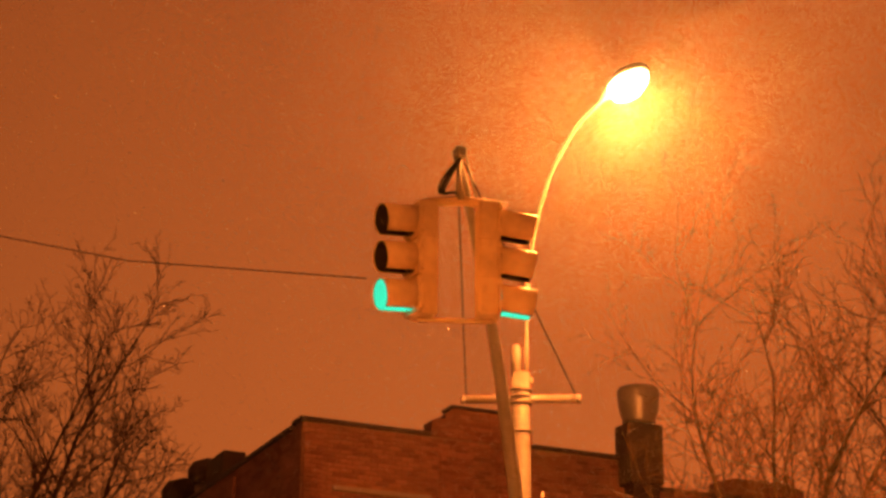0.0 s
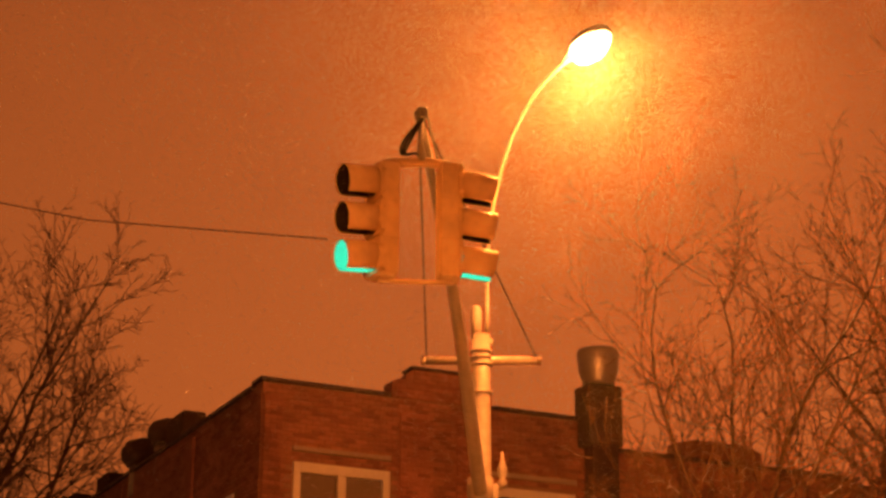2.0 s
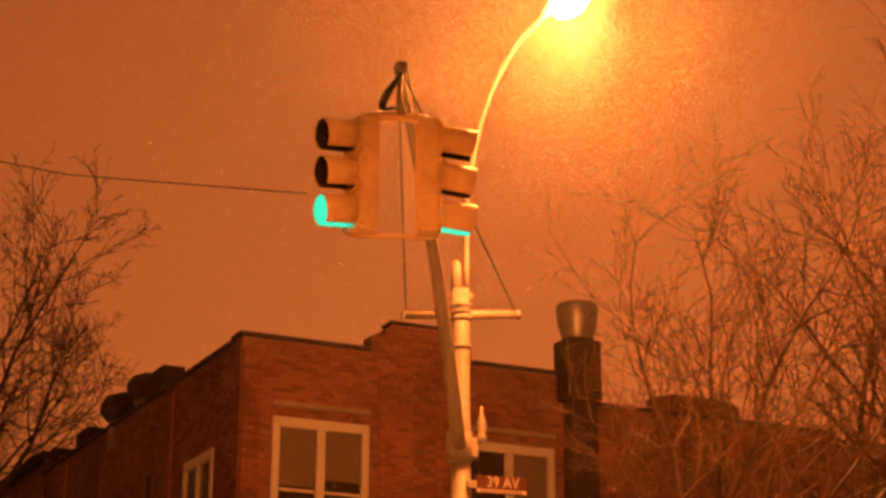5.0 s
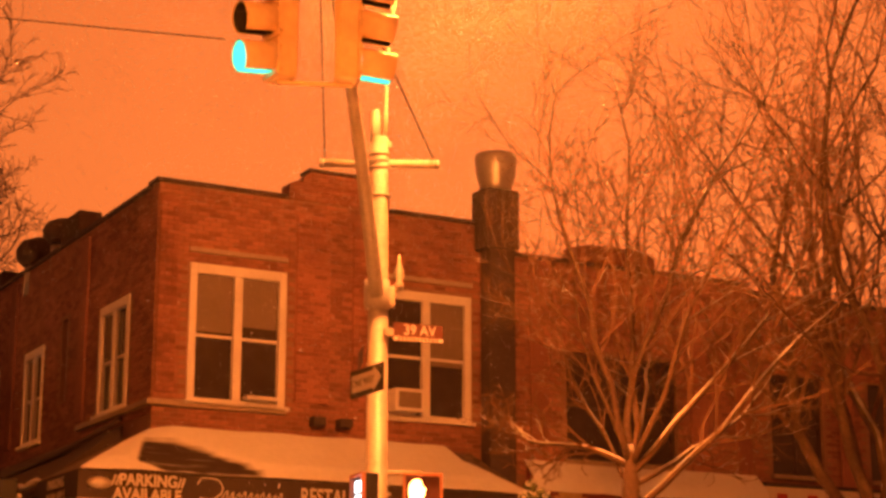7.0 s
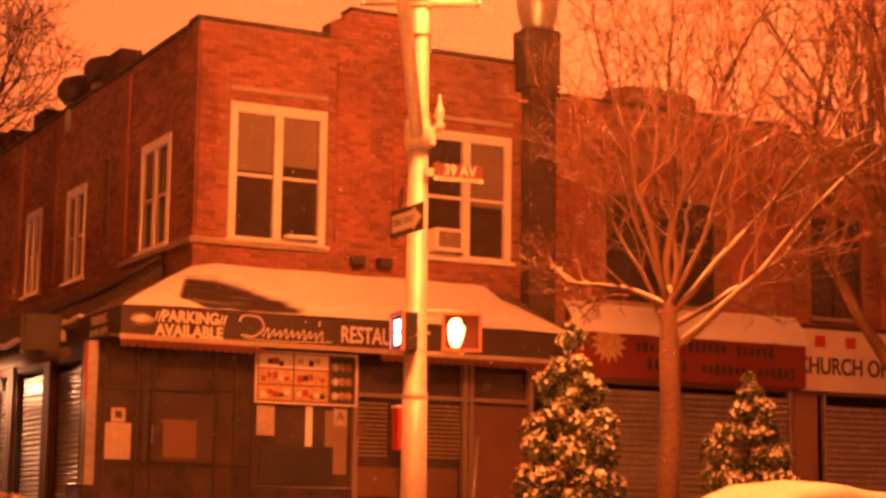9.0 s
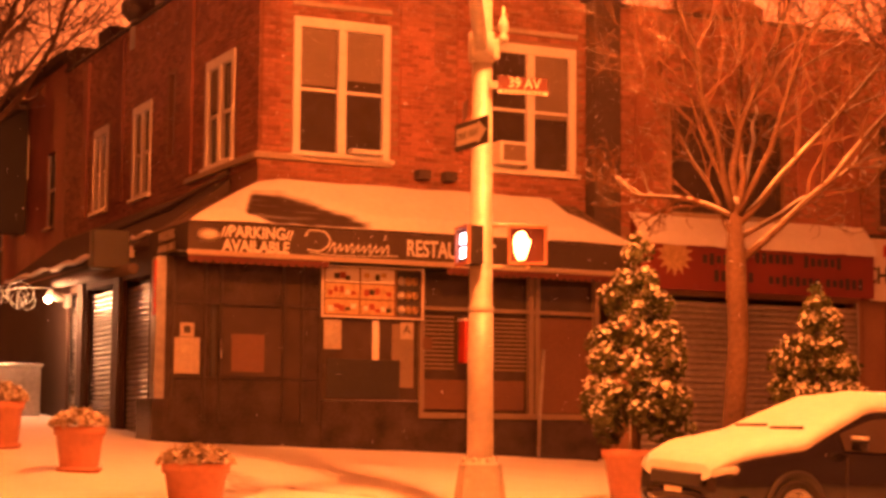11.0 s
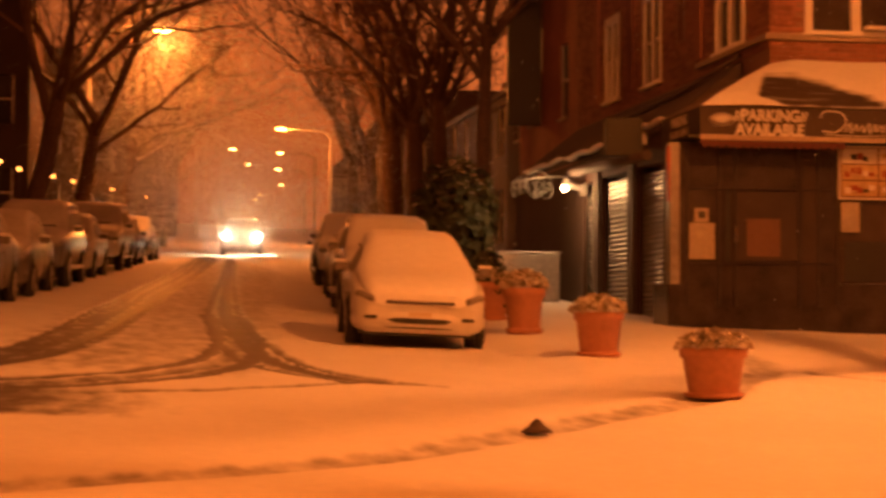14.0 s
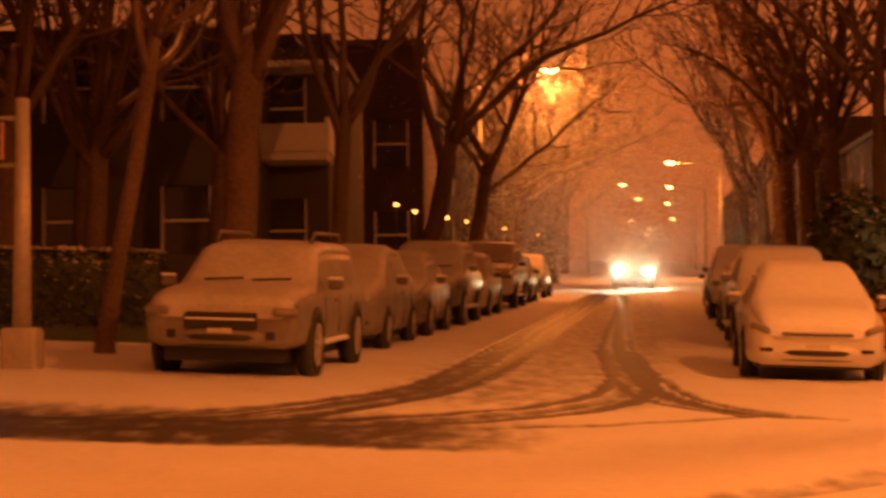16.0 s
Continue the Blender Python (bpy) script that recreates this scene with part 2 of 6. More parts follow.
def words(name, text, height, material, parent, at, label="", stretch=1.0, depth=0.006, bold=0.0):
    cu = bpy.data.curves.new(name, "FONT")
    cu.body, cu.size, cu.align_x, cu.align_y, cu.extrude = text, height * 1.4, "CENTER", "CENTER", depth
    cu.offset = bold
    tmp = bpy.data.objects.new("tmp", cu)
    scene.collection.objects.link(tmp)
    me = bpy.data.meshes.new_from_object(tmp.evaluated_get(bpy.context.evaluated_depsgraph_get()))
    bpy.data.objects.remove(tmp)
    me.transform(Matrix.Diagonal((stretch, 1, 1, 1)))
    me.materials.clear()
    me.materials.append(material)
    ob = new(name, me)
    ob.parent = parent
    ob.matrix_basis = at
    if label:
        ob["label"] = label
    return ob


def smooth(v, a, b):
    v = np.clip((v - a) / (b - a), 0, 1)
    return v * v * (3 - 2 * v)


def gz(x, y):
    """The height of the snow-covered ground."""
    z = -0.037 * x + 0.053 * y
    z = z + 0.10 * smooth(x, 4.6, 5.4) * smooth(y, 18.0, 18.8) + 0.15 * smooth(x, 5, 8) * smooth(y, 19, 26.5)
    return z


def street(s, side):
    """A place along the side street: s metres on, side metres to the right of its middle."""
    return 0.25 + 0.077 * (s - 22) + side, s


STREET_TURN = -4.4

# ---- ground ----


def spaced(*runs):
    out = []
    for a, b, step in runs:
        out += list(np.arange(a, b - 1e-6, step))
    return np.array(sorted(set(round(v, 3) for v in out)))


def near_curve(px, py, pts, width):
    """How much each place lies on a wheel track that runs through the points."""
    best = np.full(px.shape, 1e9)
    for (ax, ay), (bx, by) in zip(pts, pts[1:]):
        dx, dy = bx - ax, by - ay
        k = np.clip(((px - ax) * dx + (py - ay) * dy) / (dx * dx + dy * dy), 0, 1)
        best = np.minimum(best, np.hypot(px - ax - k * dx, py - ay - k * dy))
    return 1 - smooth(best, width * 0.35, width)


def curve_through(pts, n=14):
    """A smooth line through the points."""
    out = []
    p = [pts[0], *pts, pts[-1]]
    for a, b, c, d in zip(p, p[1:], p[2:], p[3:]):
        for i in range(n):
            t = i / n
            out.append(tuple(0.5 * (2 * q + (r - o) * t + (2 * o - 5 * q + 4 * r - s) * t * t + (3 * q - o - 3 * r + s) * t ** 3)
                             for o, q, r, s in zip(a, b, c, d)))
    return out + [pts[-1]]


def build_ground():
    xs = spaced((-900, -100, 100), (-100, -20, 10), (-20, -13, 1), (-13, -5, 0.13), (-5, 5, 0.065), (5, 17, 0.13), (17, 34, 1), (34, 100, 11), (100, 901, 100))
    ys = spaced((-120, -4, 12), (-4, 4, 1), (4, 32, 0.11), (32, 60, 0.35), (60, 120, 3), (120, 900, 60))
    gx, gy = np.meshgrid(xs, ys)
    h = gz(gx, gy)
    slush = np.zeros_like(h)
    rnd = random.Random(31)
    turning = [(-14, 14.3), (-8, 14.5), (-4.6, 15.1), (-3.0, 16.3), (-1.7, 18.6), (-0.85, 22.3), (-0.25, 29), (0.45, 39), (1.7, 55), (3.2, 78)]
    leaving = [(2.6, 17.9), (1.75, 19.4), (1.40, 22.5), (1.5, 30), (2.4, 47), (4.0, 75)]
    across = [(-9, 15.3), (-4.0, 15.6), (-1.2, 16.6), (0.6, 18.9), (1.3, 23), (1.45, 30)]
    tracks = []
    for base_line, count, reach, far in ((turning, 9, 1.0, 0.4), (leaving, 5, 0.5, 0.35), (across, 6, 0.8, 0.4)):
        for k in range(count):
            o = reach * (2 * (k + 0.5) / count - 1) + rnd.uniform(-0.06, 0.06)
            pts = []
            for n_, (x, y) in enumerate(base_line):
                f = max(far, 1 - 0.16 * n_) + rnd.uniform(-0.08, 0.08)
                pts.append((x + (0.55 * o * f if x < -3 else o * f), y - (o * f if x < -1.5 else 0.25 * o)))
            tracks.append((pts, rnd.uniform(0.05, 0.15)))
    tracks += [([(-3, 15.4), (0.0, 16.3), (2.2, 18.0)], 0.14)]
    for pts, width in tracks:
        slush = np.maximum(slush, rnd.uniform(0.45, 1.0) * near_curve(gx, gy, curve_through(pts, 6), width))
    fan = smooth(gx, -15, -6) * (1 - smooth(gx, -1.2, 0.8)) * smooth(gy, 13.8, 14.5) * (1 - smooth(gy, 15.9, 18.2))
    slush = np.maximum(slush, 0.66 * fan)
    lane = smooth(gx - 0.077 * (gy - 22), -2.0, -1.0) * (1 - smooth(gx - 0.077 * (gy - 22), 1.2, 2.2)) * smooth(gy, 17.0, 19.5) * (1 - smooth(gy, 60, 100))
    slush = np.maximum(slush, 0.30 * lane)
    trail = near_curve(gx, gy, curve_through([(-1.0, 10.2), (1.5, 12.2), (3.9, 15.2), (6.0, 18.2), (7.4, 20.8), (7.6, 23.5)]), 0.34)
    trail = np.maximum(trail, near_curve(gx, gy, curve_through([(7.4, 20.8), (8.6, 19.6), (10.2, 18.9)]), 0.32))
    rough = np.array([noise.noise((x * 1.3, y * 1.3, 0.0)) * 0.014 + noise.noise((x * 0.28, y * 0.28, 3.0)) * 0.03 if -13 <= x <= 17 and 4 <= y <= 60 else 0.0
                      for y in ys for x in xs]).reshape(h.shape)
    h = h + rough - 0.035 * slush - 0.03 * trail
    me = bpy.data.meshes.new("ground")
    nx, ny = len(xs), len(ys)
    verts = np.stack([gx, gy, h], -1).reshape(-1, 3)
    idx = np.arange(nx * ny).reshape(ny, nx)
    faces = np.stack([idx[:-1, :-1], idx[:-1, 1:], idx[1:, 1:], idx[1:, :-1]], -1).reshape(-1, 4)
    me.from_pydata(verts.tolist(), [], faces.tolist())
    att = me.attributes.new("slush", "FLOAT", "POINT")
    att.data.foreach_set("value", np.maximum(slush, 0.33 * trail).ravel().astype(np.float32))
    for p in me.polygons:
        p.use_smooth = True
    m = M["snow"].copy()
    m.name = "snow_on_road"
    n, l = m.node_tree.nodes, m.node_tree.links
    p = n["Principled BSDF"]
    base = p.inputs["Base Color"].links[0].from_socket
    a = n.new("ShaderNodeAttribute")
    a.attribute_name = "slush"
    nz, co, mul, mr = n.new("ShaderNodeTexNoise"), n.new("ShaderNodeTexCoord"), n.new("ShaderNodeMath"), n.new("ShaderNodeMapRange")
    nz.inputs["Scale"].default_value, nz.inputs["Detail"].default_value = 3.2, 8
    drag = n.new("ShaderNodeMapping")
    drag.inputs["Scale"].default_value = (1.5, 0.6, 1.0)
    l.new(co.outputs["Object"], drag.inputs["Vector"])
    l.new(drag.outputs[0], nz.inputs["Vector"])
    mul.operation = "MULTIPLY_ADD"
    l.new(a.outputs["Fac"], mul.inputs[0])
    mul.inputs[1].default_value = 1.3
    off = n.new("ShaderNodeMath")
    off.operation = "MULTIPLY_ADD"
    l.new(nz.outputs[0], off.inputs[0])
    off.inputs[1].default_value, off.inputs[2].default_value = 1.3, -0.62
    l.new(off.outputs[0], mul.inputs[2])
    mr.inputs["From Min"].default_value, mr.inputs["From Max"].default_value = 0.14, 0.9
    l.new(mul.outputs[0], mr.inputs["Value"])
    gate = n.new("ShaderNodeMath")
    gate.operation = "MULTIPLY"
    lim = n.new("ShaderNodeMapRange")
    lim.inputs["From Max"].default_value = 0.25
    l.new(a.outputs["Fac"], lim.inputs["Value"])
    l.new(mr.outputs[0], gate.inputs[0])
    l.new(lim.outputs[0], gate.inputs[1])
    mix = n.new("ShaderNodeMix")
    mix.data_type = "RGBA"
    l.new(gate.outputs[0], mix.inputs["Factor"])
    l.new(base, mix.inputs["A"])
    mix.inputs["B"].default_value = (0.065, 0.055, 0.05, 1)
    l.new(mix.outputs["Result"], p.inputs["Base Color"])
    rr = n.new("ShaderNodeMapRange")
    rr.inputs["To Min"].default_value, rr.inputs["To Max"].default_value = 0.7, 0.5
    l.new(gate.outputs[0], rr.inputs["Value"])
    l.new(rr.outputs[0], p.inputs["Roughness"])
    me.materials.append(m)
    tagged(new("ground", me), "snow-covered street crossing with dark slushy wheel tracks", "ground", kind="structure")


build_ground()

# ---- buildings ----


def wall_cells(bm, u0, u1, z0, z1, holes, place):
    """A wall with openings: place(u0, u1, z0, z1) draws one block of it."""
    us = sorted({u0, u1, *[h[0] for h in holes], *[h[1] for h in holes]})
    zs = sorted({z0, z1, *[h[2] for h in holes], *[h[3] for h in holes]})
    us, zs = [u for u in us if u0 <= u <= u1], [z for z in zs if z0 <= z <= z1]
    for a, b in zip(us, us[1:]):
        for c, d in zip(zs, zs[1:]):
            if not any(h[0] < (a + b) / 2 < h[1] and h[2] < (c + d) / 2 < h[3] for h in holes):
                place(bm, a, b, c, d)
    seen = {}
    for f in bm.faces:
        seen.setdefault(tuple(round(v, 3) for v in f.calc_center_median()), []).append(f)
    bmesh.ops.delete(bm, geom=[f for fs in seen.values() if len(fs) > 1 for f in fs], context="FACES")
    bmesh.ops.remove_doubles(bm, verts=bm.verts, dist=0.0005)
    return bm


def front_wall(y, thick):
    return lambda bm, a, b, c, d: bm_box(a, b, y, y + thick, c, d, bm=bm)


def side_wall(x, thick):
    return lambda bm, a, b, c, d: bm_box(x, x + thick, a, b, c, d, bm=bm)


def brick_rows(u0, u1, z0, z1, holes, length=0.215, height=0.068, joint=0.012):
    """Where the bricks of a running bond lie: u, z of each one's middle and its length."""
    out, row, z = [], 0, z0
    while z + height <= z1:
        u = u0 - (length + joint) / 2 * (row % 2)
        while u < u1:
            a, b = max(u, u0), min(u + length, u1)
            if b - a > 0.05 and not any(h[0] - 0.02 < b and a < h[1] + 0.02 and h[2] - 0.02 < z + height and z < h[3] + 0.02 for h in holes):
                out.append(((a + b) / 2, z + height / 2, b - a))
            u += length + joint
        z += height + joint
        row += 1
    return out


def brick_mesh(length, height, depth, side):
    """One brick: its face, proud of the joint, and its four edges."""
    l2, h2, c = length / 2, height / 2, 0.004
    back = [(-l2, 0, -h2), (l2, 0, -h2), (l2, 0, h2), (-l2, 0, h2)]
    front = [(-l2 + c, -depth, -h2 + c), (l2 - c, -depth, -h2 + c), (l2 - c, -depth, h2 - c), (-l2 + c, -depth, h2 - c)]
    if side:
        back, front = [[(y, -x, z) for x, y, z in q] for q in (back, front)]
    return back + front, [(4, 5, 6, 7), (0, 1, 5, 4), (1, 2, 6, 5), (2, 3, 7, 6), (3, 0, 4, 7)]


BRICKS = []  # single bricks are placed at the end of the file


def brick_face(rows, at, side, parent, material, single=None):
    """Bricks on a wall's face: joined, but for those that single() picks, which become pieces of their own."""
    verts, faces = [], []
    for u, z, length in rows:
        jig = random.uniform(-0.003, 0.003)
        where = (at + jig, u, z) if side else (u, at + jig, z)
        if single and length > 0.2 and single(u, z):
            BRICKS.append((where, parent, material))
            continue
        v, f = brick_mesh(length, 0.068, 0.012, side)
        k = len(verts)
        verts += [(a + where[0], b + where[1], c + where[2]) for a, b, c in v]
        faces += [[k + i for i in q] for q in f]
    me = bpy.data.meshes.new("brickwork")
    me.from_pydata(verts, [], faces)
    me.materials.append(material)
    ob = new("brickwork", me)
    ob.parent = parent
    tagged(ob, kind="stuff")


def sash_window(parent, x0, x1, z0, z1, y, side=False, blinds=(0.45, 0.3), split=0.5, fan=False):
    """A pair of sash windows in a broad pale frame; side: in a wall that faces left."""
    m = pose(0, 0, 0) if not side else Matrix(((0, 1, 0, 0), (-1, 0, 0, 0), (0, 0, 1, 0), (0, 0, 0, 1)))
    if side:
        x0, x1 = -x1, -x0
    # the black sheet behind the panes stands in for an unlit room
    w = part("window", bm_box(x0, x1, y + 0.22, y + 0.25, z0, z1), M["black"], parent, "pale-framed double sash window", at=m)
    t, mid = 0.11, (x0 + x1) / 2
    fr = bm_box(x0 - 0.02, x0 + t, y - 0.03, y + 0.16, z0, z1, 0.008)
    bm_box(x1 - t, x1 + 0.02, y - 0.03, y + 0.16, z0, z1, 0.008, fr)
    bm_box(x0 + t, x1 - t, y - 0.03, y + 0.16, z1 - 0.17, z1, 0.008, fr)
    bm_box(x0 + t, x1 - t, y - 0.02, y + 0.16, z0, z0 + 0.06, 0.008, fr)
    part("window_frame", fr, M["trim"], w)
    part("mullion", bm_box(mid - 0.075, mid + 0.075, y - 0.025, y + 0.16, z0 + 0.06, z1 - 0.17, 0.008), M["trim"], w)
    part("window_sill", bm_box(x0 - 0.08, x1 + 0.08, y - 0.10, y + 0.02, z0 - 0.07, z0, 0.01), M["trim"], w)
    for (a, b), bl in zip(((x0 + t, mid - 0.075), (mid + 0.075, x1 - t)), blinds):
        zz = z0 + 0.06 + (z1 - 0.17 - z0 - 0.06) * split
        part("meeting_rail", bm_box(a, b, y + 0.02, y + 0.1, zz - 0.025, zz + 0.025, 0.005), M["trim"], w)
        part("pane", bm_box(a, b, y + 0.07, y + 0.08, z0 + 0.06, zz - 0.025), M["glass"], w)
        part("pane", bm_box(a, b, y + 0.05, y + 0.06, zz + 0.025, z1 - 0.17), M["glass"], w)
        if bl:
            part("blind", bm_box(a + 0.02, b - 0.02, y + 0.035, y + 0.045, z1 - 0.17 - bl * (z1 - z0), z1 - 0.175), M["blind"], w)
    return w


FY, LX, ROOF = 28.29, 10.14, 9.80   # upper front wall, upper side wall, roof line
corner = thing("corner_building", "two-storey red brick corner building with a stepped parapet", "building")
front_holes = [(10.75, 12.47, 6.15, 8.48), (14.32, 16.10, 6.15, 8.42)]
side_holes = [(29.53, 31.04, 6.18, 8.11), (34.44, 35.68, 6.16, 8.02), (37.6, 38.7, 6.2, 8.0)]
slit_holes = [(33.0, 33.35, 6.75, 8.3)]
body = wall_cells(bmesh.new(), LX, 17.02, 4.0, ROOF, front_holes, front_wall(FY, 0.35))
part("front_wall", body, M["mortar"], corner)
step = bm_prism([(12.50, ROOF), (12.50, 10.08), (12.62, 10.14), (12.76, 10.14), (12.76, 10.22), (12.90, 10.34), (14.2, 10.34), (14.2, 10.2), (14.44, 10.1), (14.44, ROOF)], FY - 0.03, FY + 0.32)
part("stepped_parapet", step, M["brick"], corner)
part("side_wall", wall_cells(bmesh.new(), FY + 0.35, 41.3, 4.0, ROOF - 0.06, side_holes + slit_holes, side_wall(LX, 0.35)), M["mortar"], corner)
part("roof", bm_box(LX + 0.35, 17.0, FY + 0.35, 41.3, 9.2, 9.35), M["snow"], corner, "flat snow-covered roof")
part("back_wall", bm_box(16.7, 17.0, FY + 0.4, 41.3, 1.0, 9.6), M["dark_brick"], corner)
for x0, x1 in ((LX - 0.06, 12.49), (14.46, 16.6)):
    part("coping", bm_box(x0, x1, FY - 0.07, FY + 0.40, ROOF, ROOF + 0.07, 0.01), M["coping"], corner)
part("coping", bm_box(12.86, 14.24, FY - 0.07, FY + 0.36, 10.344, 10.40, 0.01), M["coping"], corner)
part("coping", bm_box(LX - 0.07, LX + 0.40, FY + 0.41, 41.3, ROOF - 0.06, ROOF + 0.01, 0.01), M["coping"], corner)
# raised piers along the side parapet
for y0, y1, top in ((32.5, 33.6, 10.28), (37.6, 38.5, 10.12), (40.4, 41.2, 10.2)):
    part("parapet_pier", bm_box(LX - 0.05, LX + 0.4, y0, y1, ROOF + 0.01, top, 0.03), M["dark_brick"], corner)
for y0, y1 in ((31.8, 32.2), (36.4, 36.8), (39.2, 39.6)):
    part("pilaster", bm_box(LX - 0.06, LX - 0.002, y0, y1, 6.2, 9.6, 0.01), M["brick"], corner)
for x0, x1 in ((LX + 0.02, 10.5), (12.66, 13.30), (13.74, 14.2)):
    part("pilaster", bm_box(x0, x1, FY - 0.055, FY - 0.014, 6.25, 9.55, 0.008), M["brick"], corner)
part("window_header", bm_box(10.70, 12.50, FY - 0.06, FY - 0.002, 8.66, 8.74, 0.006), M["stone"], corner)
part("window_header", bm_box(14.28, 16.14, FY - 0.06, FY - 0.002, 8.60, 8.68, 0.006), M["stone"], corner)
part("string_course", bm_box(LX - 0.10, 12.5, FY - 0.10, FY - 0.002, 6.03, 6.13, 0.012), M["stone"], corner, "stone course with snow on it")
part("string_course", bm_box(LX - 0.10, LX - 0.002, FY, 32.0, 6.03, 6.13, 0.012), M["stone"], corner)
sash_window(corner, 10.75, 12.47, 6.15, 8.48, FY, blinds=(0.42, 0.36))
sash_window(corner, 14.32, 16.10, 6.15, 8.42, FY, blinds=(0.0, 0.5))
part("air_conditioner", bm_box(14.46, 15.02, FY - 0.30, FY + 0.06, 6.22, 6.62, 0.02), M["trim"], corner, "window air conditioner in a pale case")
part("air_conditioner_grille", bm_box(14.52, 14.96, FY - 0.315, FY - 0.302, 6.28, 6.56, 0.004), M["blind"], corner)
part("window_tray", bm_box(11.72, 12.28, FY - 0.22, FY - 0.04, 6.22, 6.28, 0.01), M["trim"], corner)
for y0, y1, z0, z1 in side_holes:
    sash_window(corner, y0, y1, z0, z1, LX, side=True, blinds=(0.4, 0.0))
part("slit_panel", bm_box(LX + 0.1, LX + 0.14, 33.0, 33.35, 6.75, 8.3), M["trim"], corner)
for x in (12.95, 13.45):
    part("wall_lantern_bracket", bm_box(x, x + 0.24, FY - 0.22, FY - 0.01, 5.86, 6.02, 0.02), M["coping"], corner)

chimney = thing("flue_stack", "dark square flue stack with a round metal cap", "chimney")
part("shaft", bm_box(16.28, 16.82, FY - 0.42, FY - 0.075, 5.0, 9.3, 0.02), M["coping"], chimney)
part("hood", bm_box(16.20, 16.90, FY - 0.46, FY + 0.1, 9.3, 10.42, 0.03), M["coping"], chimney)
part("cap", bm_lathe([(0.30, 0), (0.30, 0.1), (0.36, 0.28), (0.39, 0.62), (0.37, 0.68), (0.33, 0.66)], 24, at=(16.55, FY - 0.2, 10.43)), M["galv"], chimney, "round galvanised fan cap")
for y, z, r, lab in ((34.35, 10.12, 0.42, "round"), (35.9, 9.98, 0.50, "round")):
    v = thing("roof_vent", "round dark metal vent on the snowy roof", "vent", group="roof vents")
    part("stem", bm_lathe([(r * 0.62, -0.7), (r * 0.62, -0.05)], 20, at=(LX + 0.25, y, z)), M["galv"], v)
    part("drum", bm_lathe([(r * 0.7, -0.1), (r, 0.06), (r, r * 0.5), (r * 0.8, r * 0.8), (r * 0.3, r)], 24, at=(LX + 0.25, y, z)), M["coping"], v)


def shop_building(name, label, x0, x1, roof, holes, material):
    b = thing(name, label, "building")
    part("front_wall", wall_cells(bmesh.new(), x0, x1, 0.4, roof, holes, front_wall(FY, 0.35)), M["mortar"], b)
    part("shell", bm_box(x0, x1, FY + 0.7, 40, 0.4, roof - 0.3), M["dark_brick"], b)
    part("coping", bm_box(x0, x1, FY - 0.06, FY + 0.4, roof, roof + 0.08, 0.01), M["coping"], b)
    brick_face(brick_rows(x0 + 0.01, x1 - 0.01, 5.3, roof - 0.01, holes), FY, False, b, material)
    for a, c, d, e in holes:
        if d < 5:
            continue
        # black sheet behind these panes too, for the darkness of the room
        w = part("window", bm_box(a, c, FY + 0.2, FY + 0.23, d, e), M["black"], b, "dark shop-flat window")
        mid = (a + c) / 2
        fr = bm_box(a, a + 0.06, FY + 0.08, FY + 0.16, d, e, 0.005)
        for p, q, r, s in ((c - 0.06, c, d, e), (mid - 0.03, mid + 0.03, d, e), (a + 0.06, c - 0.06, e - 0.06, e), (a + 0.06, c - 0.06, d, d + 0.06), (a + 0.06, c - 0.06, (d + e) / 2 - 0.02, (d + e) / 2 + 0.02)):
            bm_box(p, q, FY + 0.085, FY + 0.155, r, s, 0.004, fr)
        part("window_frame", fr, M["coping"], w)
        part("pane", bm_box(a + 0.06, mid - 0.03, FY + 0.11, FY + 0.12, d + 0.06, e - 0.06), M["glass"], w)
        part("pane", bm_box(mid + 0.03, c - 0.06, FY + 0.11, FY + 0.12, d + 0.06, e - 0.06), M["glass"], w)
        part("window_sill", bm_box(a - 0.06, c + 0.06, FY - 0.1, FY + 0.06, d - 0.09, d - 0.005, 0.01), M["stone"], w)
    return b


second = shop_building("shop_building", "brick shop building with dark upper windows behind bare trees", 17.03, 22.44, 9.30, [(18.15, 20.63, 5.62, 7.62), (17.3, 22.3, 0.9, 4.1)], M["brick"])
part("raised_parapet", bm_prism([(18.3, 9.385), (18.3, 9.62), (18.7, 9.72), (19.9, 9.72), (20.2, 9.60), (20.2, 9.385)], FY - 0.02, FY + 0.3), M["brick"], second)
for x in (17.35, 20.95, 22.0):
    part("pilaster", bm_box(x, x + 0.38, FY - 0.06, FY - 0.014, 5.4, 9.2, 0.01), M["brick"], second)
third = shop_building("church_hall", "brick hall with a pale signboard over its shutter", 22.45, 30.5, 9.15, [(22.9, 24.2, 5.62, 7.6), (25.4, 26.8, 5.62, 7.6), (23.0, 30.0, 0.9, 4.1)], M["brick"])
for x in (24.6, 27.4):
    part("pilaster", bm_box(x, x + 0.38, FY - 0.06, FY - 0.014, 5.4, 9.0, 0.01), M["brick"], third)

for x0, x1 in ((LX + 0.02, 10.5), (12.66, 13.30), (13.74, 14.2)):
    brick_face(brick_rows(x0 + 0.01, x1 - 0.01, 6.27, 9.53, []), FY - 0.055, False, corner, M["brick"])
brick_face(brick_rows(12.56, 14.40, 9.82, 10.08, []), FY - 0.03, False, corner, M["brick"])
brick_face(brick_rows(12.92, 14.18, 10.1, 10.33, []), FY - 0.03, False, corner, M["brick"])
brick_face(brick_rows(LX + 0.005, 16.6, 5.3, ROOF - 0.005, front_holes), FY, False, corner, M["brick"],
           single=lambda u, z: u < 12.6 and 5.75 < z < 8.65)
